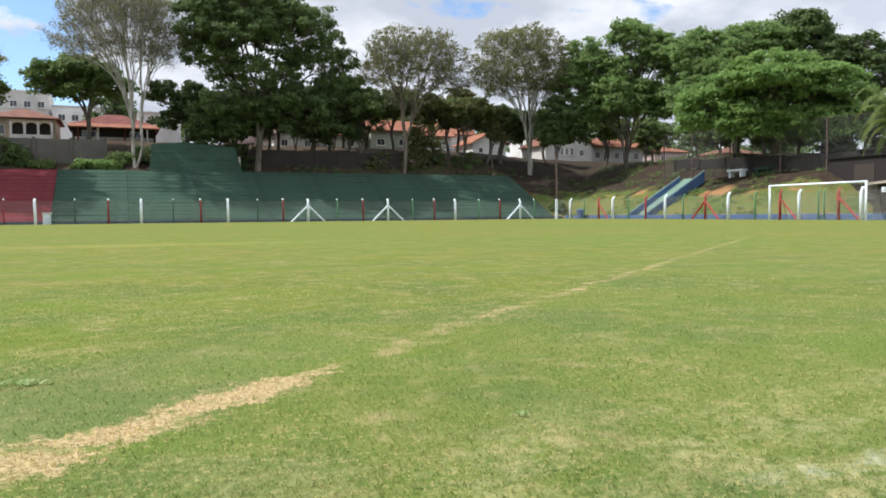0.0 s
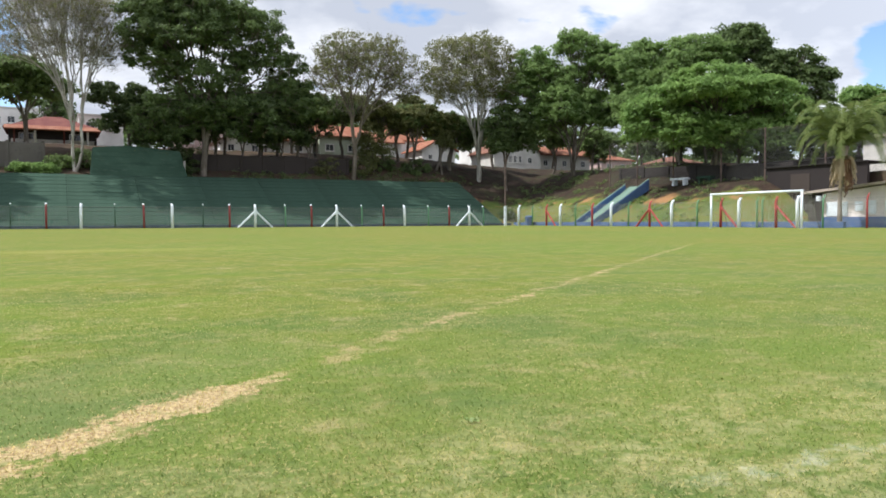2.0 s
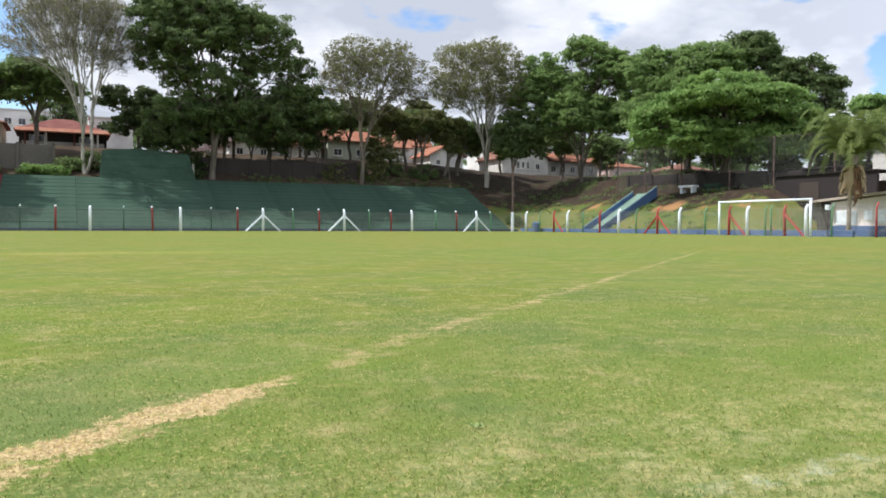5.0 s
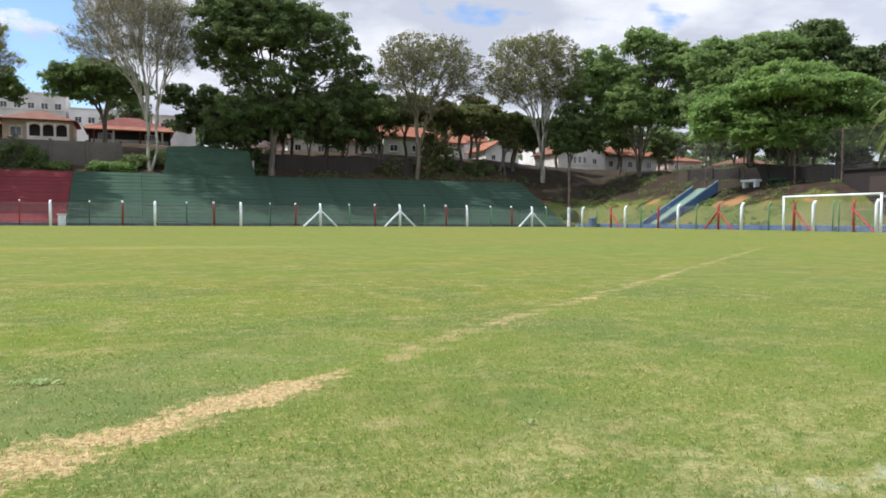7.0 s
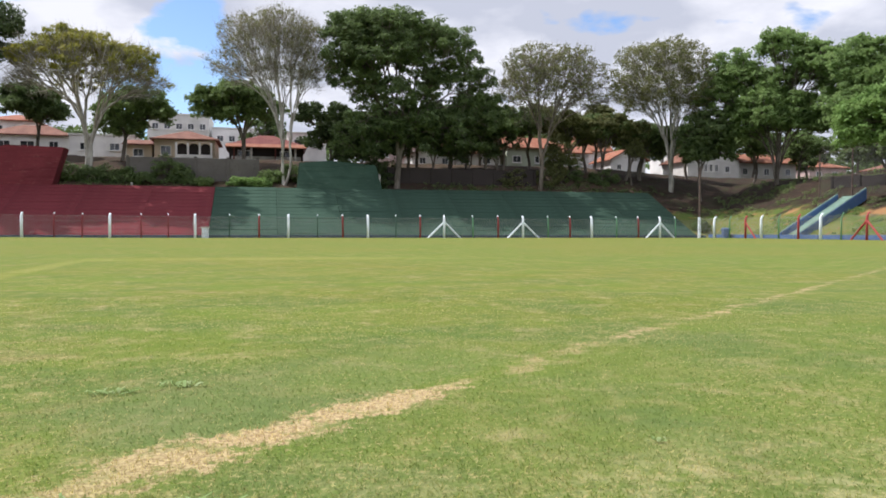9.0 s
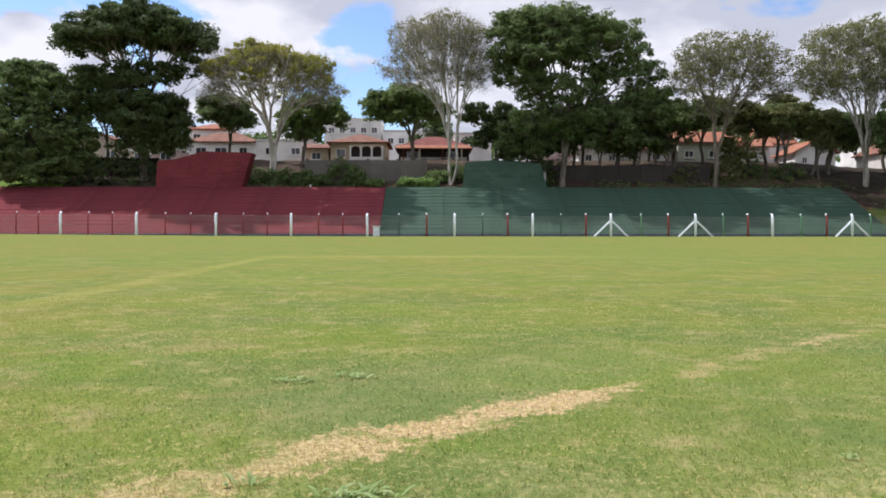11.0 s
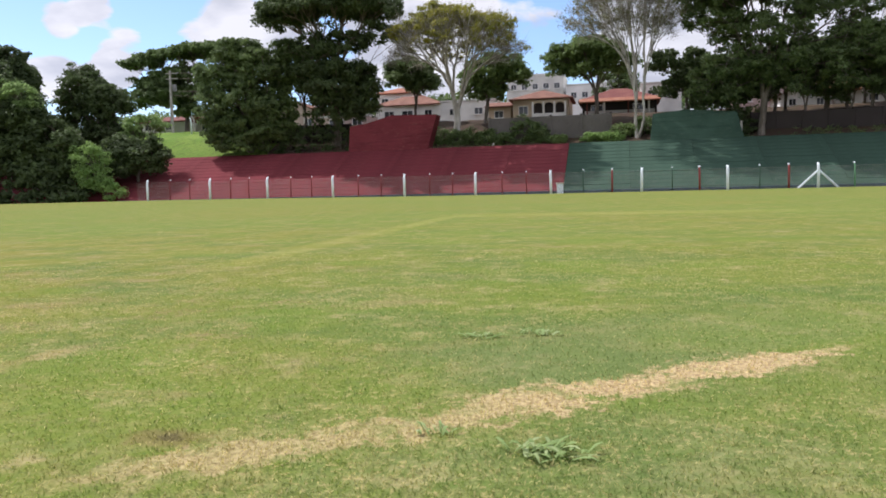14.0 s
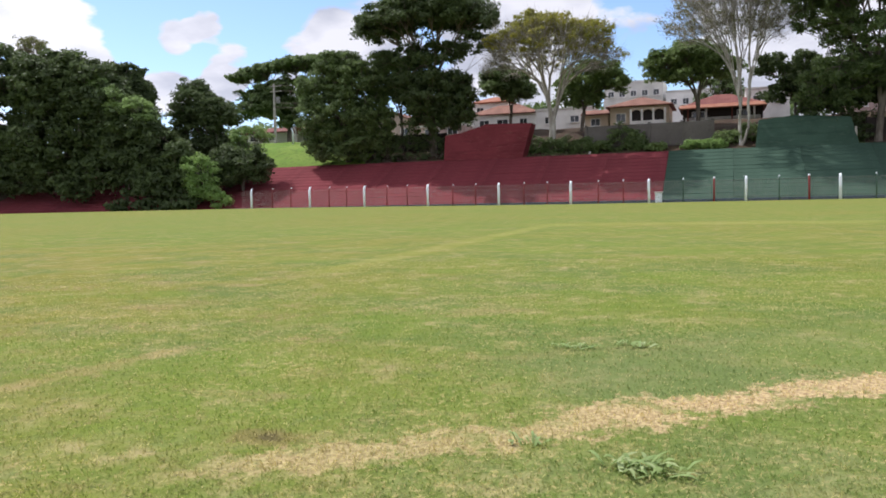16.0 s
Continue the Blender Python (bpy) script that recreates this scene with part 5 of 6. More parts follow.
tree("bushy_tree", "low bushy dark green tree overhanging the red terrace", (-46.6, 91.2), [(-47.2, 90.0, 18.3, 2.9, 2.6, 2.4, 1, -0.4), (-50.8, 90.0, 15.7, 2.7, 2.4, 2.7, 1, -0.5), (-45.0, 90.0, 15.8, 4.0, 3.6, 3.3, 1.2, -0.5), (-47.6, 90.0, 11.9, 5.2, 4.7, 3.7, 1.2, -0.8), (-49.8, 89.4, 8.7, 2.5, 2.3, 1.9, 0.8, -0.8), (-43.1, 90.0, 11.3, 3.6, 3.3, 3.3, 1, -0.8), (-47.0, 89.4, 8.2, 4.6, 2.6, 2.4, 1, -0.8), (-42.6, 90.2, 8.6, 2.8, 2.2, 2.2, 0.8, -0.8)], LEAF_DEEP, BARK, 12, 2.0, 0.4, tips=820, per=80, clump=0.8, size=0.19, inner=0.35)
tree("dark_tree", "slender dark tree between two larger ones above the red terrace", (-40.2, 93.4), [(-40.6, 92.4, 17.0, 2.4, 2.4, 1.8, 1, -0.6), (-40.4, 92.4, 14.6, 2.0, 2.0, 1.6, 0.8, -0.5), (-41.4, 92.4, 19.1, 1.9, 1.9, 1.4, 1, -0.6), (-38.6, 92.4, 18.2, 1.6, 1.6, 1.2, 0.7, -0.5)], LEAF_DEEP, BARK, 61, 3.0, 0.16, tips=170, per=60, clump=0.75, size=0.2)
tree("spreading_tree", "flat-topped wide dark tree far up the hill", (-69.0, 113), [(-74.6, 112.0, 17.7, 3.3, 3.3, 2.3, 1, -0.6), (-70.6, 112.0, 17.0, 3.1, 3.1, 2.3, 1, -0.6), (-68.1, 112.0, 14.4, 1.9, 1.9, 1.6, 1, -0.6), (-76.5, 113.0, 22.3, 3.3, 2.6, 1.4, 1, -0.2), (-72.2, 113.0, 23.4, 4.2, 3.4, 1.3, 1, -0.2), (-65.7, 113.0, 23.7, 5.4, 4.4, 1.4, 1.2, -0.2), (-61.0, 113.0, 22.5, 3.7, 3.0, 1.9, 1, -0.2), (-73.5, 113.0, 19.4, 4.3, 3.5, 1.7, 0.7, -0.3), (-69.1, 113.0, 20.1, 4.3, 3.4, 1.9, 0.7, -0.3), (-72.6, 113.0, 16.0, 4.8, 3.8, 2.1, 0.7, -0.3), (-66.0, 113.0, 16.6, 3.8, 3.0, 2.4, 0.6, -0.3)], LEAF_DEEP, BARK, 13, 4.0, 0.4, tips=756, per=60, clump=1.0, size=0.26, flat=0.42)
tree("sparse_tree", "half-bare umbrella tree with thin yellow-green leaves", (-19.9, 92.5), [(-19.6, 90.5, 16.4, 8.9, 7.2, 6.4, 1, 0.0), (-15.1, 90.5, 17.6, 4.1, 3.2, 3.0, 0.25, 0.0)], LEAF_YELLOW, BARKP, 14, 3.0, 0.42, tips=950, per=56, thin=0.95, clump=0.62, size=0.15, inner=0.7, r_tip=0.022, twigs=7)
tree("pale_tree", "tall half-bare tree with several white stems", (2.0, 91.4), [(0.8, 90.5, 20.6, 6.9, 5.2, 6.2, 1, -0.5)], LEAF_OLIVE, BARKP, 18, 4.6, 0.27, tips=950, per=13, thin=0.5, clump=0.6, size=0.12, stems=3, inner=0.5, r_tip=0.022, twigs=8)
tree("big_tree", "large domed dark green tree above the green terrace", (15.4, 91.4), [(13.3, 90.5, 21.4, 6.7, 5.7, 5.9, 1.5, -0.25), (10.1, 90.5, 23.9, 3.9, 3.3, 3.3, 1.3, -0.2), (15.3, 90.5, 24.8, 4.0, 3.4, 2.4, 1, -0.1), (19.5, 90.5, 22.7, 4.9, 4.2, 3.6, 1.2, -0.1), (22.6, 90.5, 19.2, 4.1, 3.5, 3.5, 1, -0.4), (24.8, 90.5, 14.8, 3.8, 3.3, 3.1, 1, -0.6), (10.0, 90.5, 18.8, 3.1, 2.6, 2.5, 1.0, -0.5), (15.3, 90.5, 16.7, 5.7, 4.9, 3.4, 0.9, -0.6), (12.6, 90.5, 12.9, 5.0, 4.3, 2.0, 0.8, -0.6), (19.5, 90.5, 12.9, 5.5, 4.7, 2.2, 0.9, -0.6), (10.6, 91.0, 11.0, 3.4, 2.5, 1.8, 0.8, -0.7), (17.2, 91.0, 11.0, 3.8, 2.8, 1.5, 0.6, -0.6), (23.4, 91.0, 11.6, 3.6, 2.8, 1.6, 0.7, -0.6), (25.9, 90.8, 19.1, 1.8, 1.8, 1.7, 0.7, -0.6), (27.0, 90.8, 16.4, 2.1, 2.1, 1.7, 0.7, -0.6), (24.1, 90.8, 14.6, 2.4, 2.4, 1.4, 0.7, -0.6)], LEAF_DEEP, BARK, 19, 3.8, 0.38, tips=1640, per=70, clump=0.72, size=0.165, inner=0.3)
tree("sparse_tree", "half-bare grey tree with thin olive leaves", (33.9, 91.4), [(34.4, 90.5, 18.6, 7.1, 5.4, 6.0, 1, -0.45), (40.6, 90.5, 20.2, 3.6, 2.7, 2.6, 0.35, -0.4), (32.6, 90.5, 14.5, 3.6, 2.7, 1.7, 0.2, -0.5), (41.8, 90.5, 17.4, 2.9, 2.2, 1.8, 0.2, -0.5)], LEAF_OLIVE, BARKM, 23, 3.4, 0.27, tips=950, per=21, thin=0.6, clump=0.62, size=0.13, inner=0.4, r_tip=0.022, twigs=4)
tree("sparse_tree", "half-bare tree with olive leaves and pale stems", (52.2, 91.4), [(50.7, 90.5, 19.8, 7.3, 5.5, 6.5, 1, -0.5), (49.1, 90.5, 17.8, 4.5, 3.3, 3.0, 0.35, -0.5), (54.1, 90.5, 16.5, 3.8, 2.8, 2.3, 0.25, -0.5)], LEAF_OLIVE, BARKP, 24, 3.2, 0.30, tips=1000, per=26, thin=0.4, clump=0.65, size=0.14, stems=2, inner=0.4, r_tip=0.022, twigs=3)

# smaller trees behind the row
for k, (x, y, z, rx, rz) in enumerate([(11.5, 94.5, 11.6, 2.8, 1.9), (16.5, 95.0, 11.2, 2.6, 1.4), (20.5, 94.0, 11.8, 2.6, 1.5), (25.0, 94.6, 11.4, 2.8, 1.6), (29.5, 94.2, 11.8, 2.4, 1.6), (37.5, 93.6, 10.4, 2.2, 1.6), (47.5, 93.4, 12.4, 1.8, 1.8)]):
    orng = np.random.default_rng(400 + k)
    crown = [(x + rx * orng.uniform(-0.8, 0.8), y, z + rz * orng.uniform(-0.8, 0.9), rx * f, rx * f, rz * f, 1.0, -0.7) for f in orng.uniform(0.4, 0.65, 6)]
    tree("small_tree", "thin dark sapling in the shade of the row", (x, y), crown, LEAF_OLIVE if k > 4 else LEAF_DARK, BARK, 400 + k, 1.8, 0.13, tips=80, per=42, clump=0.6, size=0.16)
tree("small_tree", "small dark green tree beside the houses", (-27.8, 104), [(-28.6, 104, 16.6, 3.5, 3, 2.6), (-26.5, 104, 15.4, 2.2, 2, 1.8)], LEAF_DEEP, BARK, 15, 3.4, tips=200, per=60, size=0.23)
tree("small_tree", "rounded green tree in front of the houses", (-17.4, 101), [(-16.0, 101, 15.6, 4.4, 4, 2.8), (-18.0, 101, 13.6, 3.0, 3, 2.0), (-13.6, 101, 15.2, 2.4, 2, 1.8)], LEAF_MID, BARK, 16, 2.6, 0.25, tips=200, per=60, size=0.23)
tree("green_tree", "wide green tree beside the shed house", (-2.9, 101.0), [(-7.1, 101.0, 17.1, 2.7, 2.2, 1.7, 1, -0.3), (-3.9, 101.0, 17.9, 3.6, 2.8, 1.8, 1, -0.3), (-0.9, 101.0, 16.5, 3.2, 2.5, 2.3, 1, -0.4), (-7.4, 101.0, 15.6, 2.2, 1.7, 1.0, 0.7, -0.4), (-3.3, 101.0, 15.4, 3.6, 2.8, 1.4, 0.7, -0.5)], LEAF_MID, BARK, 17, 3.2, 0.3, tips=330, clump=0.75, size=0.21, per=60)
tree("dark_tree", "low dark tree beside the large one", (8.0, 96.5), [(6.9, 96.0, 14.9, 3.3, 2.7, 1.8, 1, -0.4), (9.6, 96.0, 12.9, 3.3, 2.7, 2.4, 1, -0.6), (7.2, 96.0, 12.3, 2.8, 2.2, 1.8, 0.8, -0.6), (12.0, 96.0, 11.5, 3.1, 2.5, 2.4, 1, -0.7)], LEAF_DARK, BARK, 20, 2.0, 0.2, tips=200, per=60, size=0.23)
tree("dark_tree", "broad dark tree in the shade", (17.5, 96.5), [(15.4, 96, 13.6, 4.2, 4, 2.4), (21.5, 96, 14.6, 4.2, 4, 2.2), (26.2, 96, 14.0, 3.4, 4, 1.8)], LEAF_DEEP, BARK, 21, 3.0, tips=200, per=60, size=0.23)
tree("dark_tree", "dark round tree before the houses", (30.5, 97), [(31.8, 97, 15.0, 4.4, 4, 2.2), (28.2, 97, 14.4, 3.2, 3, 1.8)], LEAF_DEEP, BARK, 22, 2.6, tips=200, per=60, size=0.23)
tree("dark_tree", "dark tree beside a thin trunk", (47.6, 95.5), [(44.8, 95, 14.4, 3.0, 3, 1.9), (48.2, 95, 13.6, 2.4, 2, 2.0)], LEAF_OLIVE, BARK, 25, 3, tips=200, per=60, size=0.23)
tree("small_tree", "small dense dark tree behind the mast", (54.6, 88.2), [(55.2, 88, 12.9, 3.3, 3, 3.2), (57, 88, 11.0, 2, 2, 1.8), (53.5, 88, 10.6, 1.9, 2, 1.6)], LEAF_DEEP, BARK, 26, 3.2, tips=200, per=60, size=0.23)
tree("small_tree", "slender small tree by the grey house", (67.0, 95), [(66, 95, 13.6, 2.7, 2.6, 1.9), (68, 95, 12.4, 1.6, 1.6, 1.2)], LEAF_MID, BARK, 27, 3.6, 0.16, tips=110, per=60)
tree("dark_tree", "dark leaning tree with two trunks", (50.0, 96), [(49.4, 96, 13.8, 2.6, 3, 2.0), (53.4, 97, 13.0, 2.4, 3, 2.6)], LEAF_DEEP, BARK, 28, 3, 0.25, tips=200, stems=2, per=60, size=0.23)

# the trees behind the goal
tree("large_tree", "large green tree with several stems at the corner of the pitch", (63.4, 84.9), [(59.2, 87.9, 19.8, 4.0, 3.2, 4.2, 1.3, -0.4), (64.1, 84.4, 23.6, 4.0, 3.2, 3.1, 1, -0.3), (67.2, 82.0, 20.8, 4.0, 3.2, 3.5, 1.2, -0.4), (62.6, 85.6, 18.5, 3.9, 3.1, 3.5, 1, -0.5), (60.4, 87.1, 14.9, 3.9, 3.1, 2.6, 0.8, -0.6), (65.6, 83.3, 15.3, 4.2, 3.4, 3.1, 0.8, -0.6), (65.3, 83.5, 14.0, 4.6, 3.7, 1.3, 0.7, -0.5), (59.7, 87.6, 13.4, 3.0, 2.4, 1.4, 0.7, -0.5), (69.1, 80.4, 14.0, 3.1, 2.4, 2.2, 0.7, -0.6), (62.0, 84.8, 15.7, 4.8, 3.8, 3.5, 1, -0.6), (68.0, 80.0, 16.9, 3.0, 2.4, 3.8, 1, -0.6), (56.9, 88.2, 17.7, 2.8, 2.2, 3.1, 0.9, -0.5)], LEAF_FRESH, BARK, 29, 3.0, 0.3, tips=1150, per=66, clump=0.85, size=0.19, stems=4, flat=0.5, inner=0.35)
tree("large_tree", "tall green tree behind the bank", (70.0, 71.8), [(66.7, 74.5, 19.6, 3.6, 2.9, 3.2, 1.2, -0.3), (70.2, 71.2, 20.5, 3.7, 2.9, 2.8, 1.2, -0.3), (68.0, 73.3, 17.0, 4.3, 3.4, 3.2, 1, -0.5), (72.6, 68.8, 20.4, 3.4, 2.7, 2.5, 1, -0.3), (72, 70, 14.2, 6, 5.5, 3.0, 0.6, -0.4), (65.4, 74.3, 14.8, 3.3, 2.6, 3.2, 1, -0.6), (68.8, 71.2, 17.1, 4.2, 3.4, 3.5, 1, -0.5)], LEAF_FRESH, BARKM, 30, 4.0, 0.36, tips=850, per=66, clump=0.95, size=0.19, flat=0.5, inner=0.35)
tree("large_tree", "tall dark green tree with layered crown", (79.5, 66.5), [(77.6, 69.3, 22.0, 4.5, 3.6, 2.9, 1.2, -0.3), (80.4, 66.0, 19.3, 3.7, 2.9, 2.4, 1, -0.4), (82.9, 62.8, 17.5, 2.6, 2.1, 2.9, 1, -0.5), (78.9, 67.8, 18.0, 5.0, 4.0, 2.9, 0.8, -0.5), (76.5, 69.5, 14.0, 4.6, 4.0, 2.6, 0.5, -0.5), (83.3, 62.2, 15.0, 2.4, 1.9, 1.7, 0.7, -0.6), (77.5, 69.3, 24.3, 1.3, 1.0, 0.9, 0.35, -0.4), (82.7, 63.0, 21.1, 1.8, 1.4, 0.4, 0.3, -0.4)], LEAF_DEEP, BARK, 31, 4.0, 0.36, tips=650, per=76, clump=0.9, size=0.19, flat=0.42, inner=0.35)
tree("spreading_tree", "broad bright green tree with a low spreading crown", (61.4, 57.8), [(59.7, 56.2, 12.9, 6.3, 5.4, 2.8, 1.5, -0.2), (55.7, 60.2, 11.4, 3.6, 3.1, 2.3, 1.2, -0.3), (62.9, 52.6, 12.0, 3.8, 3.2, 2.7, 1.2, -0.3), (54.9, 60.9, 9.7, 2.5, 2.1, 1.3, 0.8, -0.6), (58.4, 57.6, 9.8, 4.6, 3.9, 1.5, 1, -0.5), (61.9, 53.8, 9.3, 4.0, 3.4, 1.7, 1, -0.5), (63.9, 51.3, 9.4, 2.5, 2.1, 2.2, 0.8, -0.6), (56.0, 58.2, 9.3, 1.8, 1.8, 0.8, 0.5, -0.6), (57.4, 56.8, 8.6, 2.0, 2.0, 0.9, 0.5, -0.6), (59.0, 55.2, 9.0, 2.0, 2.0, 0.9, 0.5, -0.6), (60.2, 53.7, 8.1, 1.8, 1.8, 0.9, 0.5, -0.6), (61.5, 52.3, 8.5, 1.7, 1.7, 0.9, 0.5, -0.6), (62.5, 51.2, 7.9, 1.5, 1.5, 0.7, 0.5, -0.6)], LEAF_BRIGHT, BARKM, 32, 3.0, 0.30, tips=1280, per=80, clump=0.75, size=0.165, flat=0.5, stems=2, inner=0.4)
tree("green_tree", "light green tree behind the palm", (79.5, 52.5), [(78.5, 53.4, 13.6, 2.5, 2.0, 1.6, 1, -0.4), (79.7, 51.6, 12.6, 2.4, 2.0, 1.5, 1, -0.4), (82.5, 48.0, 12.0, 3.5, 3.5, 2.4, 1, -0.4)], LEAF_BRIGHT, BARKM, 33, 3.6, 0.3, tips=240, per=60)
for k, (x, y, z, rr) in enumerate([(64.5, 66, 9.6, 2.4), (67, 60, 9.6, 2.6), (68, 53, 9.2, 2.6), (69, 47, 8.8, 2.4)]):
    tree("small_tree", "small shaded tree at the edge of the bank", (x, y), [(x, y, z, rr, rr, rr * 0.8), (x + 0.6, y - 1.5, z + 0.7, rr * 0.7, rr * 0.7, rr * 0.6)], LEAF_MID, BARK, 40 + k, 2.6, tips=120, per=60)

for k, (x, y, z, rx, rz, lf) in enumerate([(43.5, 99, 15.0, 3.0, 2.0, LEAF_DEEP), (73.5, 54, 8.2, 3.4, 2.8, LEAF_DEEP), (73.0, 46, 8.0, 3.6, 3.0, LEAF_DEEP), (74.0, 39, 8.0, 3.6, 3.0, LEAF_MID), (24.5, 101, 14.6, 3.6, 2.0, LEAF_DEEP), (36.5, 102, 16.0, 3.8, 2.6, LEAF_OLIVE), (47.0, 103, 16.2, 3.6, 2.6, LEAF_OLIVE), (30.0, 104, 16.6, 3.4, 2.4, LEAF_DEEP), (59.0, 99, 14.2, 2.2, 1.5, LEAF_MID), (84.0, 90, 11.8, 3.4, 2.8, LEAF_DEEP), (92.0, 84, 11.5, 4.0, 3.0, LEAF_DEEP), (22.6, 95.0, 14.2, 3.2, 1.8, LEAF_DEEP), (28.0, 95.0, 14.4, 2.8, 1.6, LEAF_MID), (84.0, 107.0, 14.0, 4.5, 3.2, LEAF_MID), (90.0, 101.0, 13.5, 4.5, 3.4, LEAF_DEEP), (79.0, 113.0, 14.5, 4.0, 2.6, LEAF_DEEP), (12.5, 97.5, 12.6, 3.6, 3.0, LEAF_DEEP), (19.0, 98.5, 14.8, 4.0, 2.2, LEAF_DEEP), (26.5, 98.0, 15.0, 3.6, 2.2, LEAF_DEEP), (40.5, 96.5, 14.6, 3.4, 2.0, LEAF_OLIVE), (44.5, 94.6, 14.2, 2.8, 1.9, LEAF_DEEP), (76.0, 74.0, 11.0, 3.6, 3.0, LEAF_DEEP), (72.0, 60.5, 9.6, 3.4, 2.8, LEAF_DEEP), (-1.0, 130.0, 16.8, 4.4, 3.6, LEAF_DEEP), (10.5, 127.0, 16.6, 4.6, 3.8, LEAF_DEEP), (17.5, 131.0, 17.4, 4.6, 3.6, LEAF_DEEP), (25.0, 130.0, 16.8, 4.6, 4.0, LEAF_MID), (32.5, 126.0, 16.2, 4.4, 3.6, LEAF_DEEP), (39.5, 127.0, 17.0, 4.6, 3.8, LEAF_DEEP), (47.0, 125.0, 16.2, 4.6, 3.8, LEAF_MID), (62.0, 122.0, 15.6, 4.6, 3.8, LEAF_DEEP), (69.5, 124.0, 16.0, 4.4, 3.6, LEAF_DEEP), (93.0, 116.0, 14.6, 4.6, 3.8, LEAF_DEEP)]):
    orng = np.random.default_rng(300 + k)
    crown = [(x, y, z, rx * 0.75, rx * 0.7, rz * 0.9)]
    for q in range(6):
        f = orng.uniform(0.32, 0.58)
        crown.append((x + rx * orng.uniform(-0.85, 0.85), y + rx * orng.uniform(-0.6, 0.6), z + rz * orng.uniform(-0.75, 0.8), rx * f, rx * f, rz * f * 1.1, 1.0, -0.6))
    tree("dark_tree", "rounded tree among the houses", (x + orng.uniform(-0.8, 0.8), y), crown, lf, BARK, 90 + k, 2.4, tips=150, per=56, size=0.22, clump=0.7)

# woods on the hill behind the houses
wrng = np.random.default_rng(8)
wx = wrng.uniform(-130, 230, 150)
wy = wrng.uniform(162, 190, 150) + np.where(wx > 90, -20, 0)
wc = lobe_points(wrng, [(a, b, float(ground_z(a, b)) + wrng.uniform(1.0, 3.0), wrng.uniform(3.5, 6), 4.5, wrng.uniform(2.5, 4.0), 1.0, -0.3) for a, b in zip(wx, wy)], 3600, 0.6)
WV, WF = leaf_domes(wrng, wc, 10, 1.4, 0.5)
tagged(raw("far_woods", WV, WF, LEAF_DEEP), "dark green woods on the hill behind the houses", "woods", kind="stuff")

# overgrown bank at the far end
tree("overgrown_bush", "huge dark overgrown bush hanging over the field edge", (-86.0, 85.0), [(-96.6, 82.0, 17.9, 7.2, 5.4, 5.6, 1, -0.5), (-87.4, 82.0, 17.3, 6.6, 4.9, 5.1, 1.2, -0.5), (-80.2, 82.0, 14.5, 5.3, 4.0, 5.2, 1.2, -0.5), (-87.0, 82.0, 9.6, 9.3, 6.0, 5.5, 1.2, -0.8), (-74.9, 82.0, 9.8, 5.3, 3.9, 4.7, 1.2, -0.8), (-70.1, 81.0, 6.2, 4.1, 3.1, 3.7, 1, -0.8), (-99.6, 82.0, 8.5, 7.3, 5.5, 6.5, 1, -0.8), (-90.0, 80.4, 5.3, 9.5, 2.4, 3.0, 1.0, -0.9), (-99.0, 78.8, 5.0, 6.0, 1.6, 2.0, 0.7, -0.9), (-80.5, 78.2, 3.6, 3.6, 1.4, 1.9, 0.5, -0.9), (-70.9, 80.2, 11.0, 2.8, 1.8, 2.3, 0.6, -0.5), (-67.7, 79.8, 8.7, 2.7, 1.8, 2.4, 0.6, -0.6), (-64.5, 79.0, 6.4, 2.5, 1.6, 2.4, 0.6, -0.7), (-78.0, 80.4, 5.4, 7.0, 2.4, 3.2, 1.0, -0.8), (-66.0, 80.6, 5.0, 3.6, 2.2, 3.4, 1.0, -0.8), (-67.0, 76.9, 0.8, 8.0, 0.5, 0.8, 1.6, -0.9), (-68.1, 78.5, 2.8, 4.3, 1.5, 2.3, 0.8, -0.9), (-62.5, 78.5, 3.0, 2.9, 1.0, 2.7, 0.9, -0.9)], LEAF_DARK, BARK, 51, 4, 0.6, tips=2950, per=52, clump=1.05, size=0.27, inner=0.45, cat="bush")
tree("overgrown_bush", "light green creeping bush at the end of the fence", (-58.6, 78.2), [(-60.7, 77.9, 5.2, 2.3, 1.5, 1.8, 1.0, -0.8), (-59.7, 77.7, 3.3, 2.0, 1.3, 1.5, 1.0, -0.8), (-58.6, 77.4, 2.5, 1.6, 1.1, 1.3, 1.0, -0.8), (-56.8, 77.2, 1.2, 1.5, 0.9, 1.1, 1.0, -0.8)], LEAF_BRIGHT, BARK, 52, 0.6, 0.1, tips=110, per=50, clump=0.7, size=0.16, inner=0.5, cat="bush")
# sunlit ridge of the dark bush, added as a separate crown of lighter leaves
tree("overgrown_bush", "light green leaves for the sunlit top edge of the dark bush", (-74.0, 83.0), [(-80.8, 81.2, 17.2, 1.7, 1.1, 1.3, 0.8, -0.1), (-78.4, 80.9, 16.6, 1.6, 1.0, 1.2, 0.8, -0.1), (-76.6, 80.5, 15.0, 2.2, 1.4, 1.7, 0.8, -0.1), (-74.8, 80.2, 13.5, 1.7, 1.1, 1.3, 0.8, -0.1), (-71.7, 80.0, 13.2, 2.3, 1.5, 1.8, 0.8, -0.1), (-69.8, 79.8, 11.7, 1.8, 1.2, 1.4, 0.8, -0.1)], LEAF_FRESH, BARK, 58, 6.0, 0.2, tips=150, per=50, clump=0.8, size=0.17, inner=0.7, cat="bush")
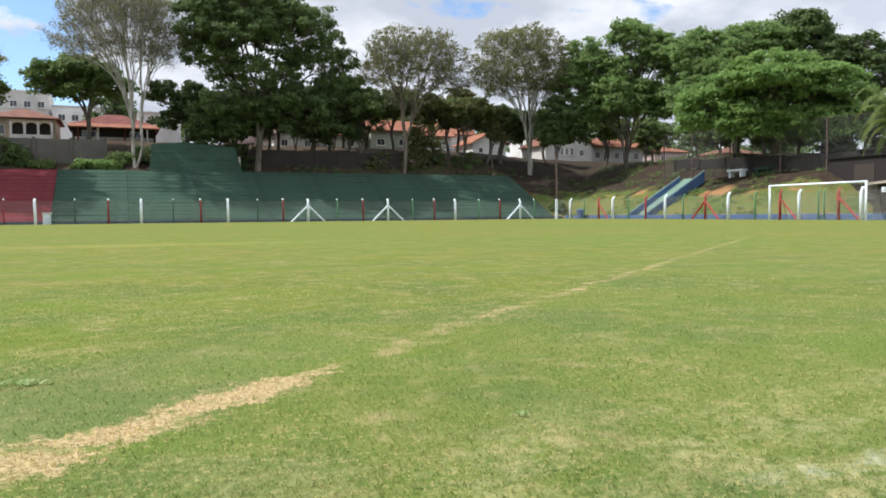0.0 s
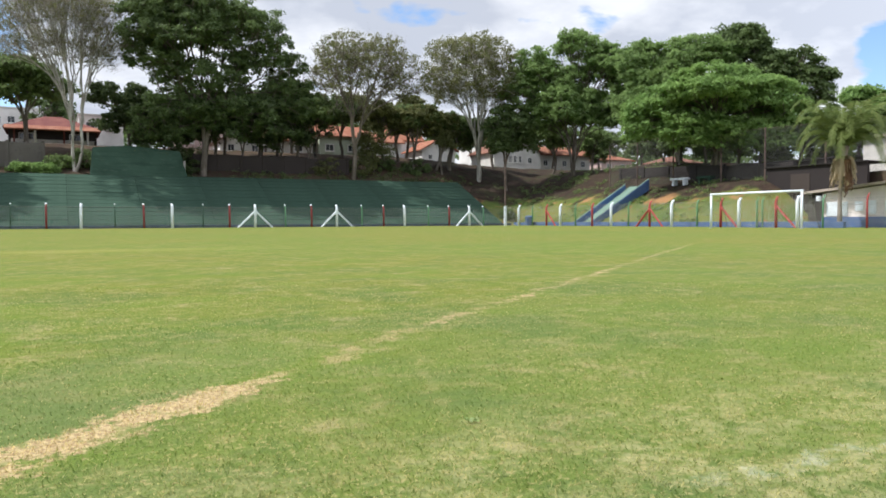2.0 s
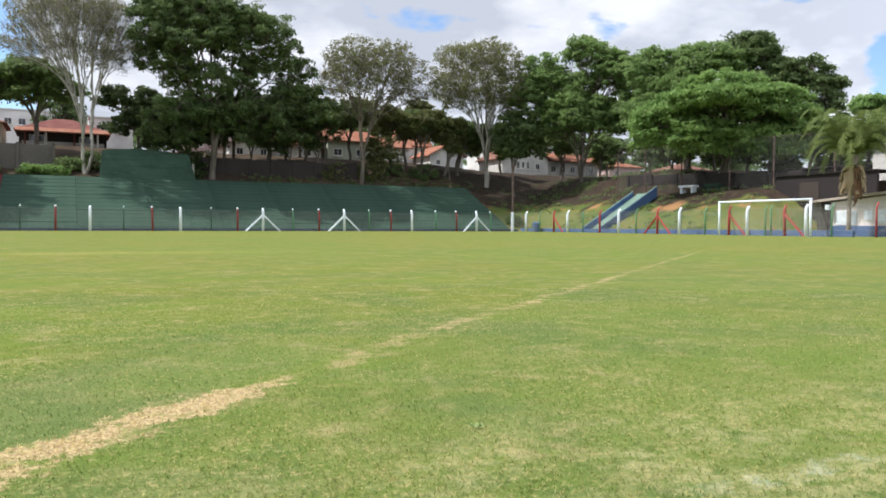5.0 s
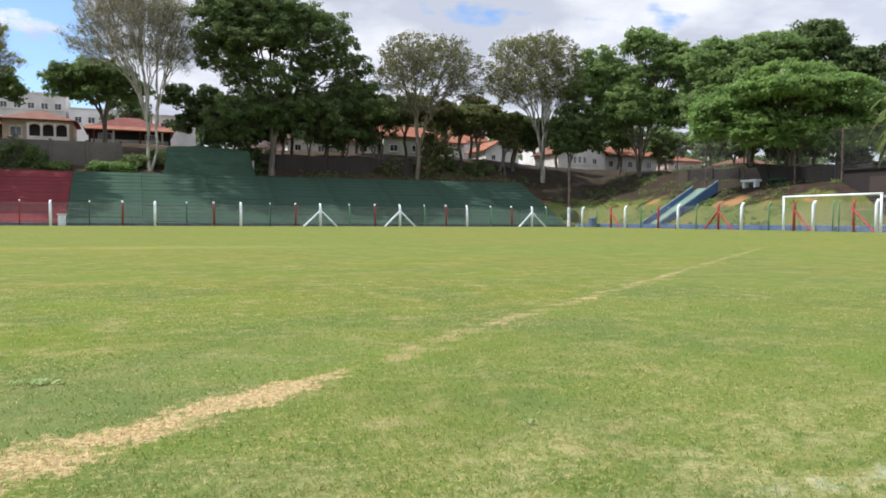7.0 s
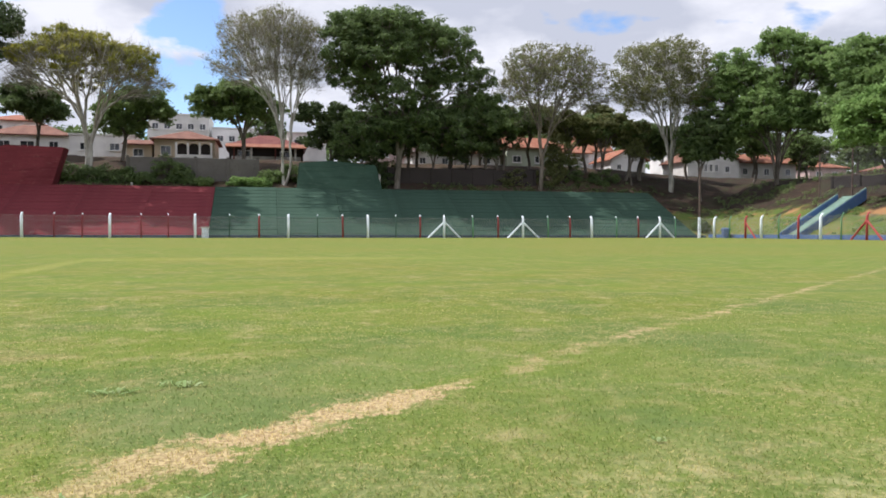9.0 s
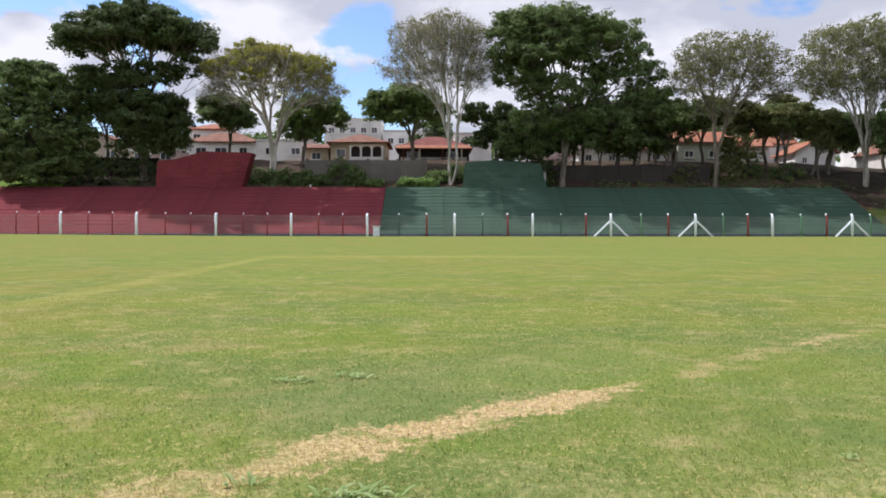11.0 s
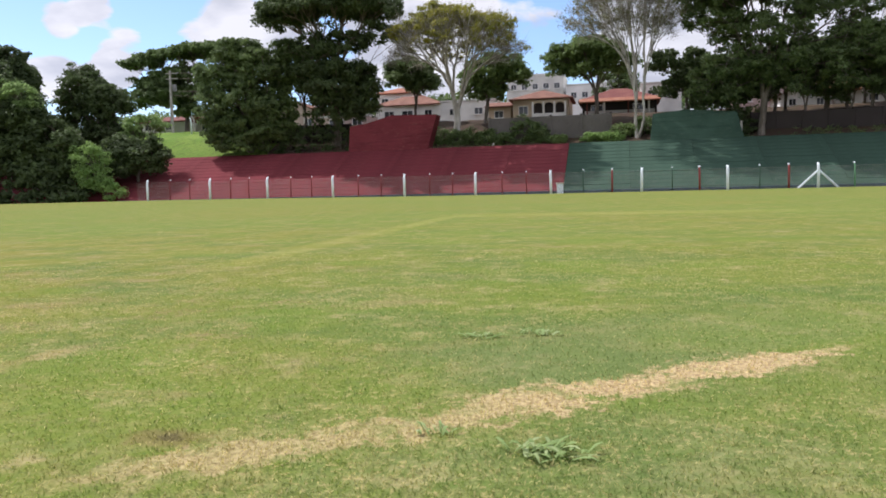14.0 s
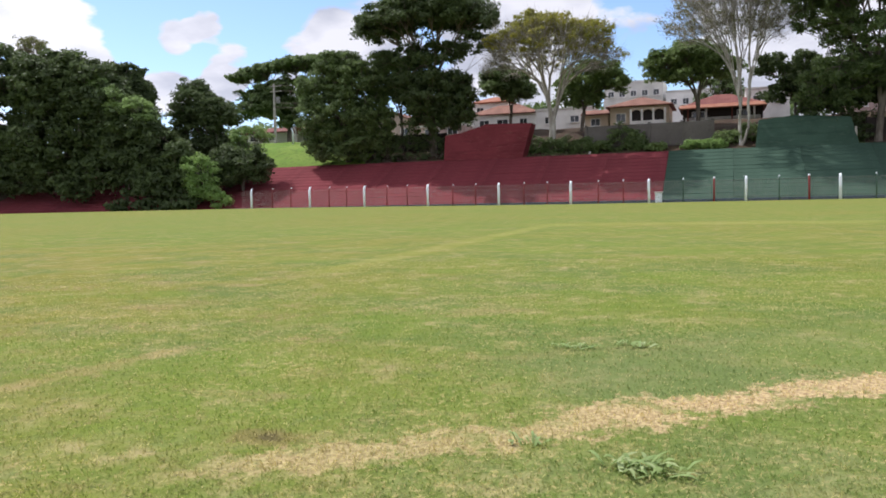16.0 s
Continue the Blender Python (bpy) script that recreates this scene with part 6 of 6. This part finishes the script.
tree("dark_tree", "dark tree crown behind the overgrown bank", (-83.0, 91.0), [(-83.0, 90.0, 18.8, 3.8, 3.4, 3.0, 1, -0.4), (-79.8, 90.0, 16.6, 2.4, 2.2, 2.8, 1, -0.5), (-86.7, 90.0, 20.3, 3.7, 3.4, 2.2, 0.8, -0.4)], LEAF_DARK, BARK, 56, 6, 0.4, tips=300, per=60, size=0.25)
tree("bushy_tree", "rounded dark tree behind the field corner", (-66.5, 87.5), [(-67.7, 87.0, 14.5, 3.4, 3.0, 3.1, 1, -0.5), (-64.5, 87.0, 12.8, 2.9, 2.6, 2.7, 1, -0.5), (-67.7, 87.0, 9.9, 3.4, 3.0, 3.5, 1, -0.8), (-69.7, 87.0, 12.5, 1.9, 1.7, 3.1, 0.7, -0.6), (-63.2, 87.0, 12.0, 2.2, 2.2, 2.0, 0.8, -0.6), (-64.8, 87.0, 9.2, 2.5, 2.5, 1.9, 0.8, -0.7)], LEAF_DARK, BARK, 53, 2, 0.35, tips=510, per=70, clump=0.85, size=0.19)
tree("bushy_tree", "light green sapling above the red terrace end", (-58.4, 85.0), [(-57.3, 84.5, 9.7, 2.5, 2.0, 1.3, 1, -0.6), (-59.5, 84.5, 8.5, 1.8, 1.4, 1.0, 1, -0.6)], LEAF_FRESH, BARKM, 57, 1.2, 0.12, tips=60, per=60, clump=0.6, size=0.15)
tree("bushy_tree", "low dark bush over the end of the red terrace", (-57.5, 82.5), [(-56.2, 82.0, 5.5, 3.4, 2.7, 2.3, 1, -0.9), (-59.6, 82.0, 5.5, 2.5, 2.0, 2.9, 1, -0.9)], LEAF_DARK, BARK, 54, 1.2, 0.2, tips=240, per=70, clump=0.75, size=0.18)
tree("sparse_tree", "thin tree rising above the overgrown bank", (-99.5, 90.0), [(-99.8, 90, 25.6, 2.2, 2.2, 1.8)], LEAF_OLIVE, BARKM, 55, 12, 0.3, tips=60, per=24, clump=0.6, size=0.16, twigs=3)

# hedges and shrubs along the wall and the bank top
for k, (x, y, rx, rz, lf) in enumerate([(-21.6, 92.2, 1.7, 1.3, LEAF_DEEP), (-19.4, 91.6, 1.7, 1.2, LEAF_DEEP), (-17.4, 91.4, 1.7, 1.2, LEAF_DEEP), (-15.6, 91.6, 1.6, 1.2, LEAF_DEEP), (-13.6, 91.4, 1.4, 0.8, LEAF_DEEP), (-11.2, 91.8, 1.7, 2.0, LEAF_DEEP), (-9.4, 91.6, 1.3, 1.4, LEAF_DEEP), (-7.2, 91.2, 1.4, 0.5, LEAF_MID), (0.9, 92.4, 1.6, 1.0, LEAF_MID), (3.2, 93.0, 1.6, 1.1, LEAF_DEEP), (-3.0, 91.2, 1.6, 0.5, LEAF_BRIGHT), (-1.0, 91.0, 1.8, 0.6, LEAF_BRIGHT), (15.0, 94.5, 1.8, 1.5, LEAF_DEEP), (30.5, 92.8, 2.2, 1.2, LEAF_OLIVE), (36.0, 93.0, 2.6, 1.6, LEAF_OLIVE), (38.8, 94.5, 2.2, 1.6, LEAF_DEEP), (43.5, 93.5, 2.4, 1.2, LEAF_DEEP), (49.2, 79.6, 0.9, 0.7, LEAF_MID), (11.4, 91.5, 2.6, 2.8, LEAF_DARK), (8.8, 91.7, 1.9, 2.4, LEAF_DARK), (13.0, 91.4, 1.7, 2.6, LEAF_DARK), (-37.6, 90.8, 2.6, 2.6, LEAF_DARK), (-34.4, 91.0, 2.4, 2.5, LEAF_DARK), (-40.8, 90.6, 2.8, 2.6, LEAF_DARK), (-32.2, 91.0, 1.4, 2.0, LEAF_DARK), (-43.8, 90.4, 2.6, 2.4, LEAF_DARK)]):
    z = float(ground_z(x, y))
    tree("shrub", "ragged shrub on the bank", (x, y), [(x, y, z + rz * 0.5, rx, 1.1, rz, 1.0, -0.9)], lf, BARK, 70 + k, 0.3, 0.06, tips=34, per=60, clump=0.5, size=0.13, r_tip=0.012, cat="shrub", group="shrubs on the banks")

# low weeds and scrub on the banks
srng = np.random.default_rng(21)


def scrub(count, xs, ys, leaf, label, keep):
    """Small tufts of leaves that lie on the slope, in drifts."""
    x, y = srng.uniform(*xs, count), srng.uniform(*ys, count)
    drift = np.array([noise.noise((a * 0.28, b * 0.28, 7.0)) for a, b in zip(x, y)]) > keep
    x, y = x[drift], y[drift]
    C = np.stack([x, y, ground_z(x, y) + 0.05], 1)
    V, F = leaf_domes(srng, C, 26, 0.38, 0.085, 0.55)
    tagged(raw("scrub", V, F, leaf), label, "scrub", kind="stuff")


scrub(900, (50.0, 67.0), (49.0, 90.0), LEAF_MID, "low green weeds and grass tufts on the earth bank", -0.02)
scrub(700, (-24.0, 50.0), (89.6, 94.5), LEAF_DEEP, "dark low weeds along the top of the terrace", -0.10)

# ---- palm ----
palm = thing("palm_tree", "palm with drooping fronds and a skirt of dry leaves", "palm", "", (49.8, 35.45, 0))
prng = np.random.default_rng(5)
bm = bmesh.new()
tube(bm, [(0, 0, -0.3), (0.02, 0, 1.2), (0.05, 0.0, 2.6), (0.12, -0.15, 4.4), (0.15, -0.2, 5.8)], [0.20, 0.15, 0.14, 0.16, 0.30], 12)
part("trunk", bm, bark("palm_bark", (0.32, 0.27, 0.22), (0.21, 0.17, 0.14)), palm, smooth=True)


def frond(length, az, rise, droop, width, n=16):
    """A frond as a bent stalk with leaflets on both sides."""
    V, F = [], []
    d = np.array([math.cos(az), math.sin(az), 0])
    side = np.array([-math.sin(az), math.cos(az), 0])
    pts = [d * length * f * (1 - 0.18 * f) + np.array([0, 0, rise * math.sin(f * 1.9) - droop * f ** 2.3]) for f in np.linspace(0, 1, n + 1)]
    for a, b in zip(pts, pts[1:]):
        i = len(V)
        V += [a - side * 0.03, a + side * 0.03, b + side * 0.02, b - side * 0.02]
        F.append((i, i + 1, i + 2, i + 3))
    for k in range(2, (n + 1) * 3):
        f = k / ((n + 1) * 3)
        j = min(int(f * n), n - 1)
        p = pts[j] + (pts[j + 1] - pts[j]) * (f * n - j)
        w = width * math.sin(min(1, f * 1.25 + 0.12) * math.pi * 0.92) + 0.12
        fwd = pts[j + 1] - pts[j]
        fwd = fwd / np.linalg.norm(fwd)
        for s in (-1, 1):
            tip = p + side * s * w * 0.75 + fwd * w * 0.55 + np.array([0, 0, -0.35 * w + prng.uniform(-0.08, 0.08)])
            i = len(V)
            V += [p - fwd * 0.035, p + fwd * 0.035, tip + fwd * 0.02, tip - fwd * 0.02]
            F.append((i, i + 1, i + 2, i + 3))
    return np.array(V), np.array(F)


for k in range(38):
    az = k * 2.399 + prng.uniform(-0.2, 0.2)
    f = k / 37
    V, F = frond(prng.uniform(3.6, 4.7), az, 4.2 - 2.5 * f, 1.2 + 1.9 * f, 0.95)
    ob = raw("frond", V + np.array([0.15, -0.2, 5.7]), F, LEAF_PALM, palm)
for k in range(64):
    az = k * 2.399 + prng.uniform(-0.3, 0.3)
    V, F = frond(prng.uniform(0.75, 1.15), az, 0.35, prng.uniform(1.0, 1.7), 0.30, 8)
    raw("dry_frond", V + np.array([0.12, -0.15, 4.95 - 0.28 * (k % 4)]), F, LEAF_DRY, palm)
# hanging stalks of old fruit
FRUIT = bark("brown_fruit_stalks", (0.13, 0.070, 0.040), (0.20, 0.115, 0.065))
for k in range(7):
    bm = bmesh.new()
    o, low = prng.uniform(-0.16, 0.16, 2), prng.uniform(1.8, 2.9)
    tube(bm, [(0.1, -0.2, 5.0), (-0.35 + o[0], -0.75 + o[1], 4.7), (-0.28 + o[0], -0.80 + o[1], 3.6), (-0.20 + o[0], -0.78 + o[1] * 1.4, low)], [0.05, 0.07, 0.09, 0.04], 6)
    for q in range(14):
        c = Vector((-0.24 + o[0], -0.79 + o[1] * 1.2, low + 0.1 * q)) + Vector(prng.uniform(-0.11, 0.11, 3))
        bmesh.ops.create_icosphere(bm, subdivisions=1, radius=0.055, matrix=Matrix.Translation(c))
    part("fruit_stalk", bm, FRUIT, palm, "brown hanging fruit stalk")

# ---- weeds and grass ----
grng = np.random.default_rng(3)


def weed(x, y, r, n, h, label):
    """Broad grassy leaves, some upright, some trodden flat, in a ragged patch."""
    t = thing("weed_clump", label, "weed", "weeds in the turf", (x, y, 0))
    V, F = [], []
    for k in range(n):
        a, q = grng.uniform(0, math.tau), grng.uniform(0, math.tau)
        rr = r * math.sqrt(grng.uniform(0, 1))
        o = np.array([math.cos(q) * rr, math.sin(q) * rr * 0.5, 0.006])
        L = grng.uniform(0.25, 0.70) * min(r, 0.13)
        d = np.array([math.cos(a), math.sin(a), 0])
        s = np.array([-d[1], d[0], grng.uniform(-0.4, 0.4)]) * grng.uniform(0.0030, 0.0066)
        u = h * grng.uniform(0.12, 0.85)
        pts = [o, o + d * L * 0.4 + np.array([0, 0, u * 0.8]), o + d * L * 0.75 + np.array([0, 0, u]), o + d * L + np.array([0, 0, u * grng.uniform(0.3, 1.0)])]
        i = len(V)
        for p, w in zip(pts, (0.6, 1.0, 0.75, 0.08)):
            V += [p - s * w, p + s * w]
        F += [(i + 2 * j, i + 2 * j + 1, i + 2 * j + 3, i + 2 * j + 2) for j in range(3)]
    raw("leaf_tuft", np.array(V), np.array(F), WEED, t)


weed(-0.15, 1.61, 0.10, 46, 0.026, "broad-leaved pale green weed clump in the turf")
weed(-0.43, 1.70, 0.05, 14, 0.03, "small pale weed tuft in the turf")
weed(-0.54, 2.90, 0.09, 24, 0.020, "low grey-green weed clump in the turf")
weed(-0.31, 2.99, 0.09, 24, 0.020, "low grey-green weed clump in the turf")
weed(1.05, 1.90, 0.03, 9, 0.014, "small dark weed tuft in the turf")


def blades(name, count, r0, r1, w, h, label, power=1.0):
    """Short blades lying over to one side: thick round the touch line, thinner further out and off the pitch."""
    a = grng.uniform(-math.pi, math.pi, count)
    a = a[(np.abs(a) < math.pi / 2) | (grng.uniform(0, 1, count) < 0.2)]
    count = len(a)
    u = grng.uniform(0, 1, count)
    r = r0 * (r1 / r0) ** (u ** power) if power else np.sqrt(r0 ** 2 + (r1 ** 2 - r0 ** 2) * u)
    x, y = np.sin(a) * r, np.cos(a) * r
    ww = w * (1 + 0.16 * np.maximum(r - 0.95, 0)) * grng.uniform(0.6, 1.3, count)
    hh = h * grng.uniform(0.3, 1.2, count)
    t = grng.uniform(0, math.tau, count)
    L = hh * grng.uniform(0.2, 1.5, count)
    dx, dy = np.cos(t), np.sin(t)
    B = np.stack([x, y, np.full(count, 0.001)], 1)
    S = np.stack([-dy * ww, dx * ww, np.zeros(count)], 1)
    M = np.stack([x + dx * L * 0.45, y + dy * L * 0.45, hh * 0.65], 1)
    T = np.stack([x + dx * L, y + dy * L, hh], 1)
    V = np.stack([B, M + S, T, M - S], 1).reshape(-1, 3)
    F = np.arange(count * 4).reshape(count, 4)
    ob = raw(name, V, F, BLADE)
    return tagged(ob, label, "grass", kind="stuff")


blades("grass", 425000, 0.95, 7.5, 0.0015, 0.0108, "short mown grass blades, green and straw", 1.0)
blades("grass", 52000, 0.05, 0.95, 0.0016, 0.0108, "short mown grass blades, green and straw", 0)
